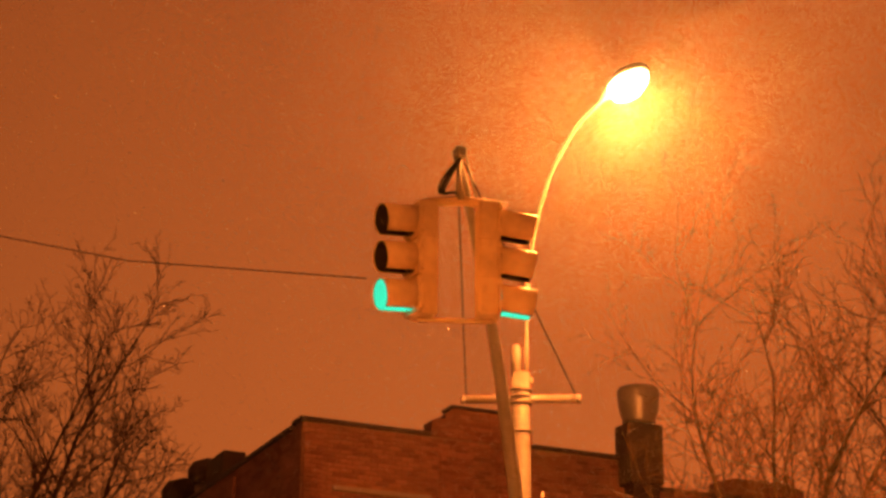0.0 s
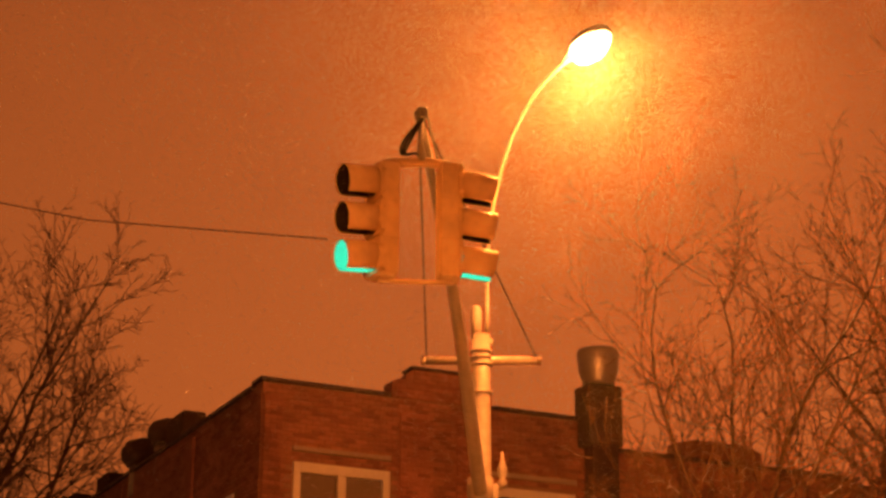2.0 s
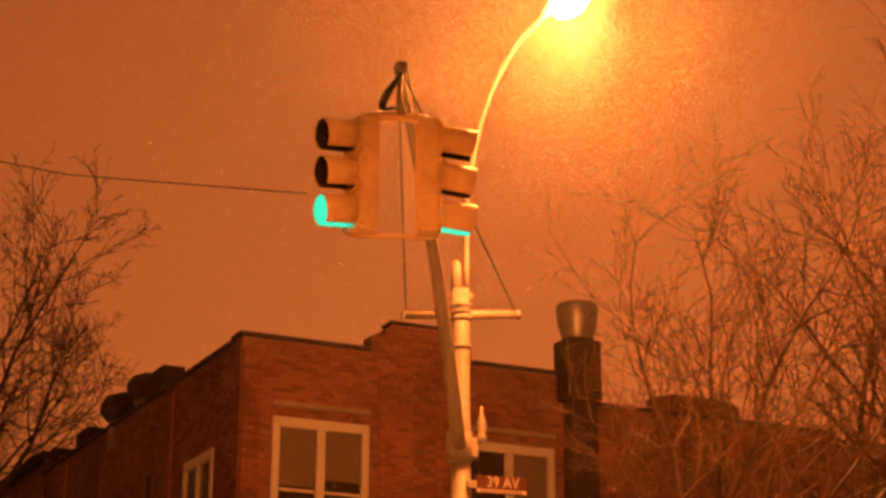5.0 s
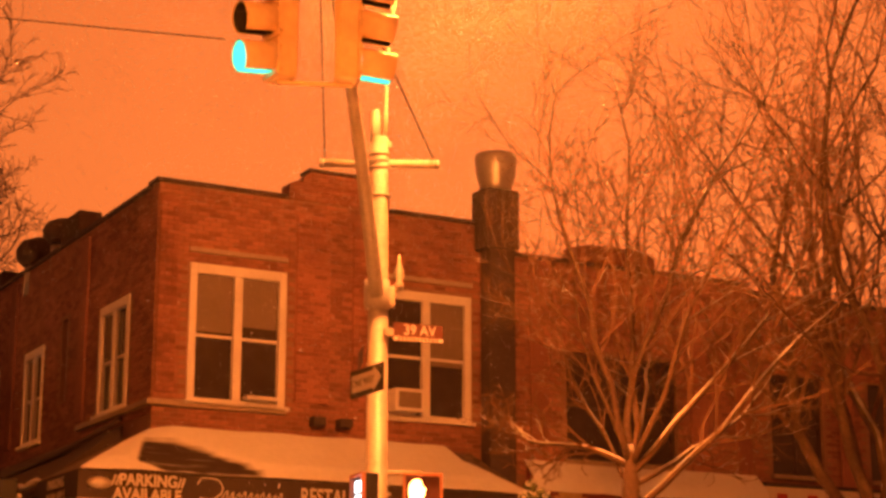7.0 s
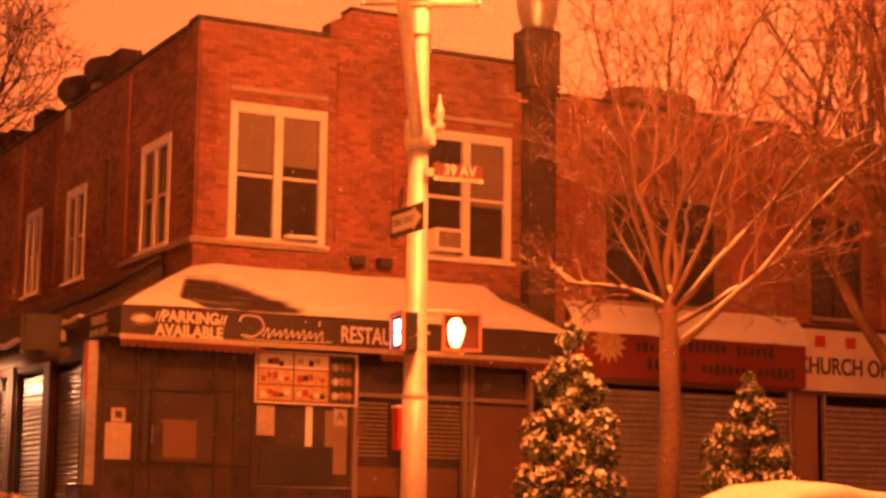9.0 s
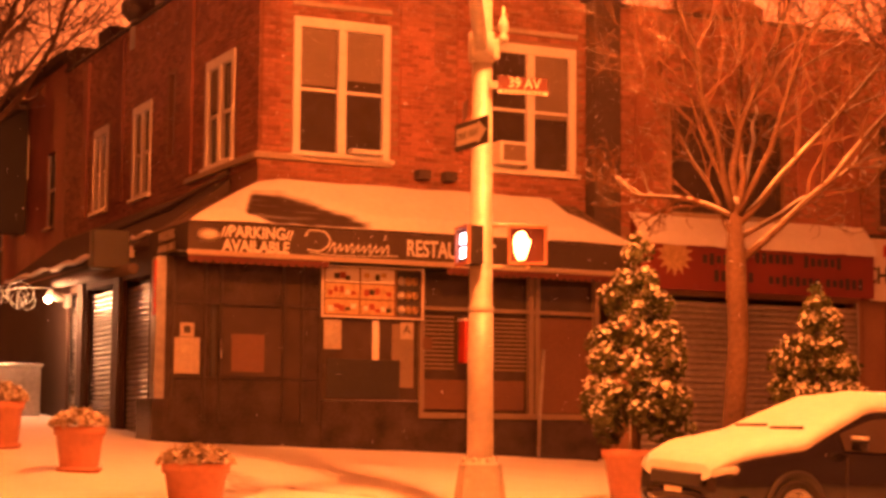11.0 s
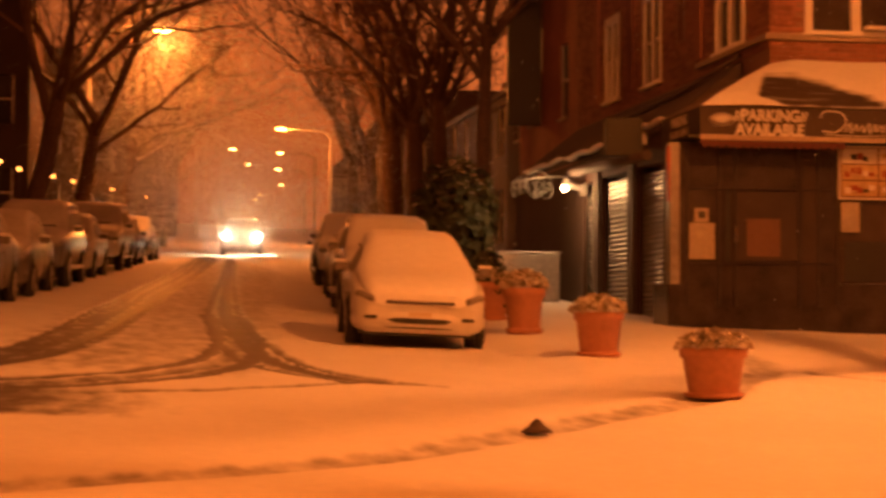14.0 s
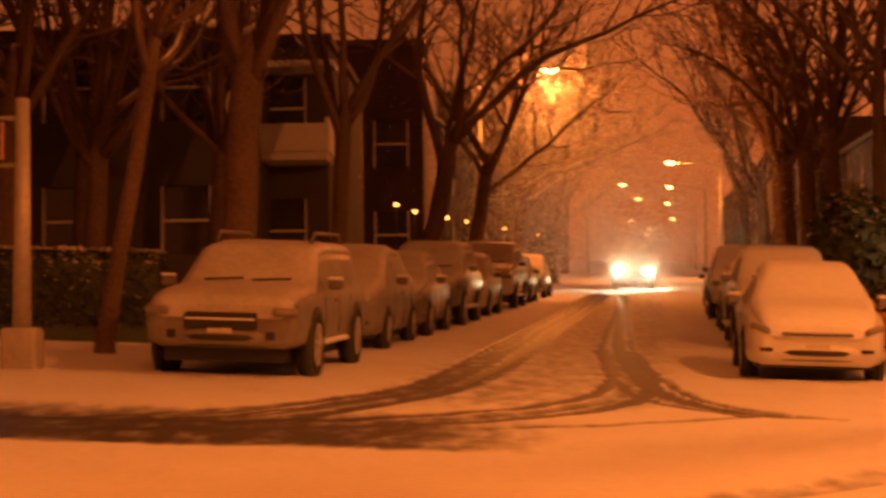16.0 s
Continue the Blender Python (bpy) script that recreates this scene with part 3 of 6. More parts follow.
brick_face(brick_rows(FY + 0.005, 41.2, 5.9, ROOF - 0.07, side_holes + slit_holes), LX, True, corner, M["brick"])


def roller_shutter(name, x0, x1, z0, z1, y, parent_side=False, x=0.0, pitch=0.1):
    """A roller shutter of curved slats between two guides."""
    s = thing(name, "closed ribbed steel roller shutter", "shutter", group="roller shutters")
    n = int((z1 - z0) / pitch)
    for i in range(n):
        z = z0 + i * pitch
        poly = [(0.0, z + 0.004), (-0.028, z + pitch * 0.3), (-0.030, z + pitch * 0.6), (0.0, z + pitch - 0.004), (0.02, z + pitch - 0.004), (0.02, z + 0.004)]
        bm = bmesh.new()
        a = [bm.verts.new((x + p, x0, q) if parent_side else (x0, y + p, q)) for p, q in poly]
        b = [bm.verts.new((x + p, x1, q) if parent_side else (x1, y + p, q)) for p, q in poly]
        bm.faces.new(a), bm.faces.new(b[::-1])
        for k in range(len(poly)):
            bm.faces.new((a[k], a[(k + 1) % len(poly)], b[(k + 1) % len(poly)], b[k]))
        part("slat", bm, M["shutter"], s)
    for u in (x0 - 0.05, x1):
        if parent_side:
            part("guide_rail", bm_box(x - 0.05, x + 0.06, u, u + 0.05, z0, z1 + 0.1, 0.005), M["shutter"], s)
        else:
            part("guide_rail", bm_box(u, u + 0.05, y - 0.05, y + 0.06, z0, z1 + 0.1, 0.005), M["shutter"], s)
    return s


roller_shutter("roller_shutter", 17.4, 22.2, gz(20, 28) - 0.1, 4.0, 28.2, pitch=0.115)
roller_shutter("roller_shutter", 23.1, 29.8, gz(26, 28) - 0.1, 4.0, 28.2, pitch=0.115)
for ob in scene.objects:
    if ob.name.startswith("roller_shutter"):
        ob["label"] = "closed ribbed steel roller shutter under a shop sign"

# red shop awning with snow on it
red = thing("red_awning", "red canvas shop awning with snow on top", "awning")
part("canvas", bm_prism([(17.25, 4.17), (17.25, 5.06), (22.42, 5.06), (22.42, 4.17)], 27.90, 27.94), M["red_awning"], red)
for a in (17.25, 22.40):
    bm = bmesh.new()
    lo, hi = [[bm.verts.new(p) for p in ((u, 27.942, 4.17), (u, 27.942, 5.06), (u, FY - 0.02, 5.5), (u, FY - 0.02, 4.17))] for u in (a, a + 0.02)]
    bm.faces.new(lo), bm.faces.new(hi[::-1])
    for i in range(4):
        bm.faces.new((lo[i], hi[i], hi[(i + 1) % 4], lo[(i + 1) % 4]))
    part("cheek", bm, M["red_awning"], red)
sn = bmesh.new()
rows = []
for j in range(7):
    k = j / 6
    rows.append([sn.verts.new((17.18 + i / 40 * 5.26, 27.84 + (FY - 0.06 - 27.84) * k, 5.07 + 0.40 * k + (0.09 if 0 < j else 0.0) + 0.02 * noise.noise((i * 0.4, j, 5)))) for i in range(41)])
for a, b in zip(rows, rows[1:]):
    for i in range(40):
        sn.faces.new((a[i], a[i + 1], b[i + 1], b[i])).smooth = True
lip = [sn.verts.new((v.co.x, v.co.y, v.co.z - 0.10)) for v in rows[0]]
for i in range(40):
    sn.faces.new((lip[i], lip[i + 1], rows[0][i + 1], rows[0][i])).smooth = True
part("snow_layer", sn, M["snow"], red, "soft layer of snow")
FACE = pose(0, 0, 0, 90, 0, 0)
for x, z, w in ((18.55, 4.75, 0.5), (19.7, 4.82, 0.9), (20.8, 4.80, 0.8), (18.8, 4.45, 0.9), (20.0, 4.42, 1.1), (21.3, 4.42, 0.9)):
    k = 0
    while k < w:
        hgt = random.uniform(0.12, 0.22)
        part("lettering_bar", bm_box(x + k, x + k + 0.09, 27.892, 27.899, z - hgt / 2, z + hgt / 2), M["dark_letter"], red)
        k += 0.15
sun_bm = bmesh.new()
ring = [sun_bm.verts.new((17.95 + (0.40 if k % 2 else 0.25) * math.cos(k * math.pi / 14), 27.891, 4.80 + (0.40 if k % 2 else 0.25) * math.sin(k * math.pi / 14))) for k in range(28)]
rim = [sun_bm.verts.new((v.co.x, 27.897, v.co.z)) for v in ring]
sun_bm.faces.new(ring)
for k in range(28):
    sun_bm.faces.new((ring[k], ring[(k + 1) % 28], rim[(k + 1) % 28], rim[k]))
part("painted_sun", sun_bm, M["poster_dish"], red, "faded yellow painted sun with pointed rays")
board = thing("signboard", "pale signboard with dark lettering on the brick hall", "sign")
part("panel", bm_box(22.46, 30.2, 28.02, 28.10, 4.15, 5.35, 0.01), M["paper"], board)
words("lettering", "CHURCH OF", 0.33, M["dark_letter"], board, pose(23.42, 28.015, 4.62) @ FACE, stretch=0.84, bold=0.008)
part("emblem", bm_box(22.75, 23.0, 28.012, 28.019, 5.0, 5.22), M["red_metal"], board)
part("emblem", bm_box(23.5, 23.75, 28.012, 28.019, 5.0, 5.22), M["red_metal"], board)
part("top_flashing", bm_box(22.46, 30.3, 27.98, FY - 0.01, 5.36, 5.42, 0.01), M["coping"], board)

# ---- the corner restaurant's shop front ----
AY, AX0, AX1, AT, AB = 27.24, 8.64, 16.73, 4.80, 4.31   # awning face
awn = thing("awning", "dark hipped shop awning with pale lettering under thick snow", "awning")
top_l, top_r, top_z = 10.08, 16.1, 5.58
slope = bmesh.new()
q = [slope.verts.new(p) for p in ((AX0, AY, AT), (AX1, AY, AT), (top_r, FY - 0.06, top_z), (top_l, FY - 0.06, top_z), (AX0, 29.4, AT), (top_l, 29.6, top_z))]
slope.faces.new((q[0], q[1], q[2], q[3]))
slope.faces.new((q[0], q[3], q[5], q[4]))
part("canvas", slope, M["dusted"], awn, "dark canvas showing through the snow")
part("fascia", bm_box(AX0, AX1, AY, AY + 0.03, AB, AT, 0.004), M["awning"], awn)
part("side_fascia", bm_box(AX0, AX0 + 0.03, AY + 0.032, 29.4, AB, AT, 0.004), M["awning"], awn)
part("trim_rail", bm_box(AX0 - 0.02, AX1, AY - 0.025, AY - 0.002, AB - 0.03, AB + 0.05, 0.006), M["stone"], awn, "pale edge rail with a line of snow")
for i in range(58):
    x = AX0 + i * 0.139
    pts = [(x, AB - 0.035), (x, AB - 0.10), (x + 0.035, AB - 0.145), (x + 0.07, AB - 0.155), (x + 0.105, AB - 0.145), (x + 0.137, AB - 0.10), (x + 0.137, AB - 0.035)]
    if x < 11.0 or x > 12.95:
        part("valance_scallop", bm_prism(pts, AY, AY + 0.006), M["valance"], awn)


def thin_patch(x, k):
    """0 where the snow has slid off the canvas, 1 where it lies thick."""
    u = x - 9.45
    crest = 0.82 * float(smooth(u, -0.05, 0.5)) - 0.62 * float(smooth(u, 0.8, 2.5)) + 0.05 * noise.noise((x * 3, k * 3, 2))
    low = 0.10 - 0.16 * float(smooth(u, 0.1, 0.7)) + 0.04 * noise.noise((x * 4, k * 4, 8))
    inside = min((crest - k) / 0.20, (k - low) / 0.10, (2.4 - u) / 0.3)
    return 1 - max(0.0, min(1.0, inside))


def snow_over_canvas():
    m = M["snow"].copy()
    m.name = "snow_over_canvas"
    n, l = m.node_tree.nodes, m.node_tree.links
    p = n["Principled BSDF"]
    base = p.inputs["Base Color"].links[0].from_socket
    at, nz, add, mr, mix = [n.new("ShaderNode" + k) for k in ("Attribute", "TexNoise", "Math", "MapRange", "Mix")]
    at.attribute_name = "thin"
    nz.inputs["Scale"].default_value, nz.inputs["Detail"].default_value = 11.0, 8
    add.operation = "MULTIPLY_ADD"
    l.new(nz.outputs[0], add.inputs[0])
    add.inputs[1].default_value = 0.9
    l.new(at.outputs["Fac"], add.inputs[2])
    mr.inputs["From Min"].default_value, mr.inputs["From Max"].default_value = 0.80, 1.42
    l.new(add.outputs[0], mr.inputs["Value"])
    mix.data_type = "RGBA"
    l.new(mr.outputs[0], mix.inputs["Factor"])
    l.new(base, mix.inputs["A"])
    mix.inputs["B"].default_value = (0.05, 0.035, 0.03, 1)
    l.new(mix.outputs["Result"], p.inputs["Base Color"])
    return m


sn = bmesh.new()
grid, thin = {}, []
NI, NJ = 180, 40
for j in range(NJ + 1):
    for i in range(NI + 1):
        k, u = j / NJ, i / NI
        x0, x1 = AX0 + (top_l - AX0) * k, AX1 + (top_r - AX1) * k
        x = x0 + (x1 - x0) * u
        y = AY - 0.05 + (FY - 0.1 - AY + 0.05) * k
        th = 0.10 * min(1, 4 * k + 0.15) * min(1, 10 * u + 0.3) * min(1, 10 * (1 - u) + 0.2) + 0.02 * noise.noise((x * 1.5, y * 1.5, 0))
        edge = thin_patch(x, k)
        thin.append(1 - edge)
        th *= 0.25 + 0.75 * edge
        grid[i, j] = sn.verts.new((x, y, AT + (top_z - AT) * k + th + 0.01))
for j in range(NJ):
    for i in range(NI):
        slid = (i / NI) > 0.90 and (j / NJ) > 0.62 - 6 * ((i / NI) - 0.90)
        if not slid:
            sn.faces.new((grid[i, j], grid[i + 1, j], grid[i + 1, j + 1], grid[i, j + 1])).smooth = True
layer = sn.verts.layers.float.new("thin")
for v, t_ in zip(list(sn.verts), thin):
    v[layer] = t_
bmesh.ops.delete(sn, geom=[v for v in sn.verts if not v.link_faces], context="VERTS")
ob = part("snow_layer", sn, snow_over_canvas(), awn, "thick snow worn thin over one dark patch")
sol = ob.modifiers.new("thick", "SOLIDIFY")
sol.thickness, sol.offset = 0.01, -1
for text, x, z, h in (("PARKING", 9.77, 4.665, 0.18), ("AVAILABLE", 9.76, 4.445, 0.18)):
    words("lettering", text, h, M["letter"], awn, pose(x, AY - 0.005, z) @ FACE, stretch=0.90, bold=0.008)
for sx in (9.17, 10.24):
    for d in (0, 0.06):
        bm = bm_prism([(sx + d, 4.58), (sx + d + 0.03, 4.58), (sx + d + 0.08, 4.74), (sx + d + 0.05, 4.74)], AY - 0.010, AY - 0.003)
        part("sign_dash", bm, M["letter"], awn)
part("painted_dish", bm_lathe([(0.02, 0), (0.2, 0.004), (0.02, 0.008)], 18), M["letter"], awn, at=pose(8.98, AY - 0.003, 4.60) @ FACE @ Matrix.Diagonal((1, 0.5, 1, 1)))
# a flowing script mark, drawn as plain looping strokes


def script(pts, r):
    part("script_stroke", bm_tube(curve_through([(x, AY - 0.010, z) for x, z in pts], 5), r, 5), M["letter"], awn)


script([(10.58, 4.66), (10.66, 4.76), (10.92, 4.74), (11.00, 4.58), (10.84, 4.44), (10.62, 4.45)], 0.013)
script([(10.98 + 0.052 * k + (0.05 if k % 2 else 0.0), 4.44 + (0.13 if k % 2 else 0.0) + 0.02 * math.sin(k * 2.1)) for k in range(21)], 0.011)
script([(11.98, 4.75), (11.96, 4.67)], 0.013)
script([(10.66, 4.40), (11.2, 4.385), (11.8, 4.40), (12.2, 4.42)], 0.007)
words("lettering", "RESTAURANT", 0.27, M["letter"], awn, pose(13.17, AY - 0.005, 4.55) @ FACE, stretch=0.70, bold=0.006)
words("lettering", "&", 0.26, M["letter"], awn, pose(14.32, AY - 0.005, 4.55) @ FACE, stretch=0.8)
SIDE = pose(0, 0, 0, 90, 0, -90)
words("lettering", "PARKING", 0.16, M["letter"], awn, pose(AX0 - 0.004, 28.35, 4.66) @ SIDE, stretch=0.9)
words("lettering", "AVAILABLE", 0.16, M["letter"], awn, pose(AX0 - 0.004, 28.35, 4.45) @ SIDE, stretch=0.9)

SY, SX = 27.74, 8.46
shop = thing("storefront", "dark granite restaurant storefront with posters in its glass", "storefront")
g0 = gz(8.46, 27.7) - 0.05
part("granite_panel", bm_box(SX, 11.1, SY, SY + 0.12, g0 - 0.2, g0 + 1.02, 0.004), M["granite"], shop)
part("granite_panel", bm_box(11.104, 12.83, SY, SY + 0.12, g0 - 0.3, 2.07, 0.004), M["granite"], shop)
part("granite_panel", bm_box(SX, 9.20, SY, SY + 0.12, g0 + 1.024, 4.3, 0.004), M["granite"], shop)
part("granite_panel", bm_box(10.35, 11.1, SY, SY + 0.12, g0 + 1.024, 4.3, 0.004), M["granite"], shop)
part("granite_panel", bm_box(9.204, 10.346, SY, SY + 0.12, 3.55, 4.3, 0.004), M["granite"], shop)
part("door_glass", bm_box(9.204, 10.346, SY + 0.05, SY + 0.07, g0 + 1.03, 3.546), M["glass"], shop)
part("door_stile", bm_box(9.22, 9.30, SY + 0.02, SY + 0.05, g0 + 1.03, 3.546, 0.006), M["black"], shop)
part("door_handle", bm_tube([(9.36, SY - 0.04, 2.7), (9.36, SY - 0.06, 2.72), (9.36, SY - 0.06, 3.0), (9.36, SY - 0.04, 3.02)], 0.014, 8), M["chrome"], shop)
for x in (8.56, 9.08, 9.34, 10.40, 10.72, 11.03):
    part("metal_stile", bm_box(x, x + 0.05, SY - 0.018, SY - 0.002, g0 + 0.35, 4.25, 0.004), M["stile"], shop)
for z in (g0 + 1.02, 3.54):
    part("metal_rail", bm_box(8.56, 11.08, SY - 0.026, SY - 0.019, z, z + 0.035, 0.003), M["stile"], shop)
part("pane", bm_box(9.40, 10.38, SY - 0.012, SY - 0.004, g0 + 1.08, 3.52), M["glass"], shop)
part("pane", bm_box(10.46, 10.70, SY - 0.012, SY - 0.004, g0 + 0.40, 4.2), M["glass"], shop)
part("inner_sign", bm_box(9.55, 10.1, SY - 0.022, SY - 0.014, 2.5, 3.1), M["poster"], shop)
part("corner_post", bm_box(SX - 0.16, SX - 0.002, SY - 0.02, SY + 0.20, g0 + 0.1, 4.28, 0.01), M["shutter"], shop)
part("corner_plinth", bm_box(SX - 0.20, SX - 0.004, SY - 0.04, 28.55, g0 - 0.2, g0 + 0.7, 0.01), M["granite"], shop)
part("side_panel", bm_box(SX - 0.01, SX + 0.1, SY + 0.21, 28.5, g0 + 0.7, 4.3, 0.005), M["shutter"], shop)
part("edge_stripe", bm_box(SX - 0.19, SX - 0.165, SY - 0.03, SY + 0.1, 3.35, 4.22, 0.004), M["red_metal"], shop)
part("window_glass", bm_box(11.104, 12.83, SY + 0.06, SY + 0.08, 2.08, 4.3), M["glass"], shop)
part("window_bar", bm_box(11.10, 12.83, SY - 0.02, SY + 0.05, 2.072, 2.10, 0.004), M["chrome"], shop)
part("inner_ledge", bm_box(11.2, 12.5, SY + 0.03, SY + 0.05, 2.12, 2.75, 0.004), M["black"], shop)
part("curtain", bm_box(12.35, 12.75, SY + 0.035, SY + 0.05, 2.3, 3.35, 0.004), M["blind"], shop)
part("curtain", bm_box(12.0, 12.12, SY + 0.035, SY + 0.05, 2.7, 3.4, 0.004), M["paper"], shop)
part("granite_panel", bm_box(12.834, 16.3, SY + 0.04, SY + 0.16, 0.75, 1.80, 0.004), M["granite"], shop)
part("window_glass", bm_box(12.834, 16.3, SY + 0.12, SY + 0.14, 1.81, 4.3), M["glass"], shop)
part("sill", bm_box(12.834, 16.3, SY - 0.02, SY + 0.10, 1.80, 1.90, 0.01), M["blind"], shop, "weathered pale sill")
for x in (12.84, 14.9, 15.02, 16.2):
    part("window_post", bm_box(x, x + 0.09, SY - 0.01, SY + 0.11, 1.905, 4.3, 0.006), M["blind"], shop)
part("transom", bm_box(12.93, 16.2, SY, SY + 0.10, 3.60, 3.67, 0.006), M["blind"], shop)
for i in range(13):
    z = 2.62 + i * 0.072
    part("louvre_slat", bm_box(14.1, 14.88, SY + 0.06, SY + 0.10, z, z + 0.035, 0.004), M["blind"], shop)
    part("louvre_slat", bm_box(12.95, 13.5, SY + 0.06, SY + 0.10, z, z + 0.035, 0.004), M["blind"], shop)
part("board", bm_box(15.14, 16.18, SY + 0.05, SY + 0.10, 1.92, 3.55, 0.004), M["poster"], shop, "brown board behind the glass")
part("display", bm_box(12.95, 14.85, SY + 0.07, SY + 0.11, 1.95, 2.45, 0.01), M["poster"], shop)
part("drain_pipe", bm_tube([(15.05, SY - 0.06, 0.72), (15.08, SY - 0.05, 1.8), (15.16, SY - 0.05, 3.0)], 0.03, 8), M["shutter"], shop)
# black sheet put behind the shop glass as its dark interior
part("back_panel", bm_box(SX + 0.1, 16.3, 28.1, 28.2, 0.7, 4.3), M["black"], shop)
part("soffit", bm_box(SX, 16.7, AY + 0.05, FY - 0.01, 4.32, 4.36), M["black"], shop)


def poster_sheet(name, label, x0, x1, z0, z1, y, material):
    p = thing(name, label, "notice")
    part("sheet", bm_box(x0, x1, y - 0.012, y - 0.003, z0, z1, 0.002), material, p)
    return p


menu = poster_sheet("menu_board", "framed board of food pictures over the window", 11.09, 12.85, 3.45, 4.25, SY - 0.03, M["poster"])
for x0, x1, z0, z1 in ((11.07, 12.87, 4.25, 4.28), (11.07, 12.87, 3.42, 3.45), (11.06, 11.09, 3.42, 4.28), (12.85, 12.88, 3.42, 4.28)):
    part("frame_strip", bm_box(x0, x1, SY - 0.055, SY - 0.025, z0, z1, 0.003), M["letter"], menu)
random.seed(21)
for r in range(3):
    for c in range(2):
        x, z = 11.12 + c * 0.63, 3.48 + r * 0.26
        part("picture", bm_box(x, x + 0.60, SY - 0.047, SY - 0.043, z, z + 0.235), M["letter"] if r == 2 else M["poster_dish"], menu)
        for k in range(5):
            px, pz, w, h = x + 0.05 + 0.10 * k, z + random.uniform(0.03, 0.10), random.uniform(0.07, 0.11), random.uniform(0.05, 0.11)
            part("picture_patch", bm_box(px, px + w, SY - 0.051, SY - 0.048, pz, pz + h, 0.001), random.choice([M["poster_red"], M["dark_letter"], M["poster_dish"], M["letter"], M["poster_red"]]), menu)
part("picture", bm_box(12.40, 12.82, SY - 0.047, SY - 0.0435, 3.48, 4.22), M["dark_letter"], menu)
for k in range(9):
    part("picture_spot", bm_lathe([(0.01, 0), (0.07, 0.004), (0.01, 0.008)], 12), M["poster_dish"] if k % 3 else M["letter"], menu,
         at=pose(12.48 + (k % 3) * 0.12, SY - 0.043, 3.58 + (k // 3) * 0.24) @ FACE)
poster_sheet("notice", "white paper notice taped inside the dark glass", 8.60, 9.03, 2.45, 3.02, SY, M["dimmed_paper"])
poster_sheet("notice", "small white card with a dark picture", 8.70, 8.93, 3.03, 3.25, SY, M["dimmed_paper"])
part("print", bm_box(8.76, 8.87, SY - 0.016, SY - 0.013, 3.09, 3.2), M["dark_letter"], bpy.data.objects["notice.001"])
poster_sheet("notice", "cream oval paper sign in the restaurant window", 11.12, 11.43, 2.9, 3.38, SY, M["dimmed_paper"])
card = poster_sheet("grade_card", "white card with one dark letter", 12.48, 12.72, 3.10, 3.38, SY, M["dimmed_paper"])
words("lettering", "A", 0.15, M["dark_letter"], card, pose(12.60, SY - 0.013, 3.25) @ FACE, depth=0.002)
poster_sheet("notice", "small yellowed notice beside the louvre", 12.9, 13.06, 2.95, 3.15, SY, M["poster"])
rb = thing("post_box", "red metal box on a thin post before the restaurant", "box")
part("case", bm_box(13.45, 13.72, SY - 0.45, SY - 0.2, 2.72, 3.42, 0.02), M["red_metal"], rb)
part("post", bm_tube([(13.6, SY - 0.3, gz(13.6, 27.3) - 0.05), (13.6, SY - 0.3, 2.75)], 0.03, 8), M["coping"], rb)
part("snow_cap", bm_box(13.44, 13.73, SY - 0.46, SY - 0.19, 3.415, 3.46, 0.015), M["snow"], rb)

# ---- the side street front with its shutters ----
EX = 8.71
ext = thing("side_extension", "low shop extension along the side street with snowy awnings", "building")
holes = [(29.46, 31.09, 0.5, 4.15), (31.64, 33.49, 0.5, 4.15), (33.95, 34.95, 0.5, 4.15)]
part("wall", wall_cells(bmesh.new(), 28.56, 41.3, 0.8, 4.6, holes, side_wall(EX, 0.3)), M["dark_brick"], ext)
part("roof_slope", bm_prism([(EX - 0.02, 4.62), (EX - 0.02, 4.72), (LX - 0.02, 5.85), (LX - 0.02, 5.6)], 29.6, 41.3), M["coping"], ext)
for y0, y1, x, z in ((29.7, 32.2, EX + 0.1, 4.86), (32.9, 36.2, EX - 0.1, 4.72), (36.6, 40.5, EX, 4.78)):
    part("snow_strip", bm_tube([(x, y0 + (y1 - y0) * i / 8, z + 0.03 * math.sin(i * 1.7)) for i in range(9)], [0.02] + [0.05, 0.065, 0.045, 0.06, 0.05, 0.07, 0.05] + [0.02], 8), M["snow"], ext, "rolled edge of snow")
part("rolled_awning", bm_tube([(EX - 0.3, 29.4, 4.22), (EX - 0.3, 31.6, 4.25), (EX - 0.3, 34.8, 4.35)], 0.09, 10), M["coping"], ext)
part("wall_pipe", bm_tube([(LX - 0.08, 29.6, 5.95), (LX - 0.5, 31.5, 5.55), (LX - 0.6, 36, 5.4)], 0.05, 8), M["coping"], ext)
for y0, y1, _, z1 in holes:
    roller_shutter("roller_shutter", y0, y1, gz(8.7, y0) - 0.15, 4.1, 0, True, EX + 0.12, 0.09)
for y in (31.15, 33.6):
    part("door_jamb", bm_box(EX - 0.06, EX - 0.002, y, y + 0.4, 1.4, 4.3, 0.01), M["coping"], ext)
box_sign = thing("box_sign", "dark box sign fixed to the side wall", "sign")
part("case", bm_box(EX - 0.75, EX - 0.10, 30.35, 30.6, 4.28, 4.95, 0.03), M["black"], box_sign)
part("bracket", bm_box(EX - 0.1, EX + 0.02, 30.42, 30.52, 4.5, 4.7, 0.01), M["galv"], box_sign)
fix = thing("wall_lamp", "lit double floodlamp on the side wall", "lamp")
part("mount", bm_box(EX - 0.10, EX - 0.002, 34.6, 34.9, 3.9, 4.15, 0.01), M["galv"], fix)
part("hood", bm_tube([(EX - 0.1, 34.75, 4.05), (EX - 0.45, 34.6, 4.12)], [0.06, 0.11], 12), M["galv"], fix)
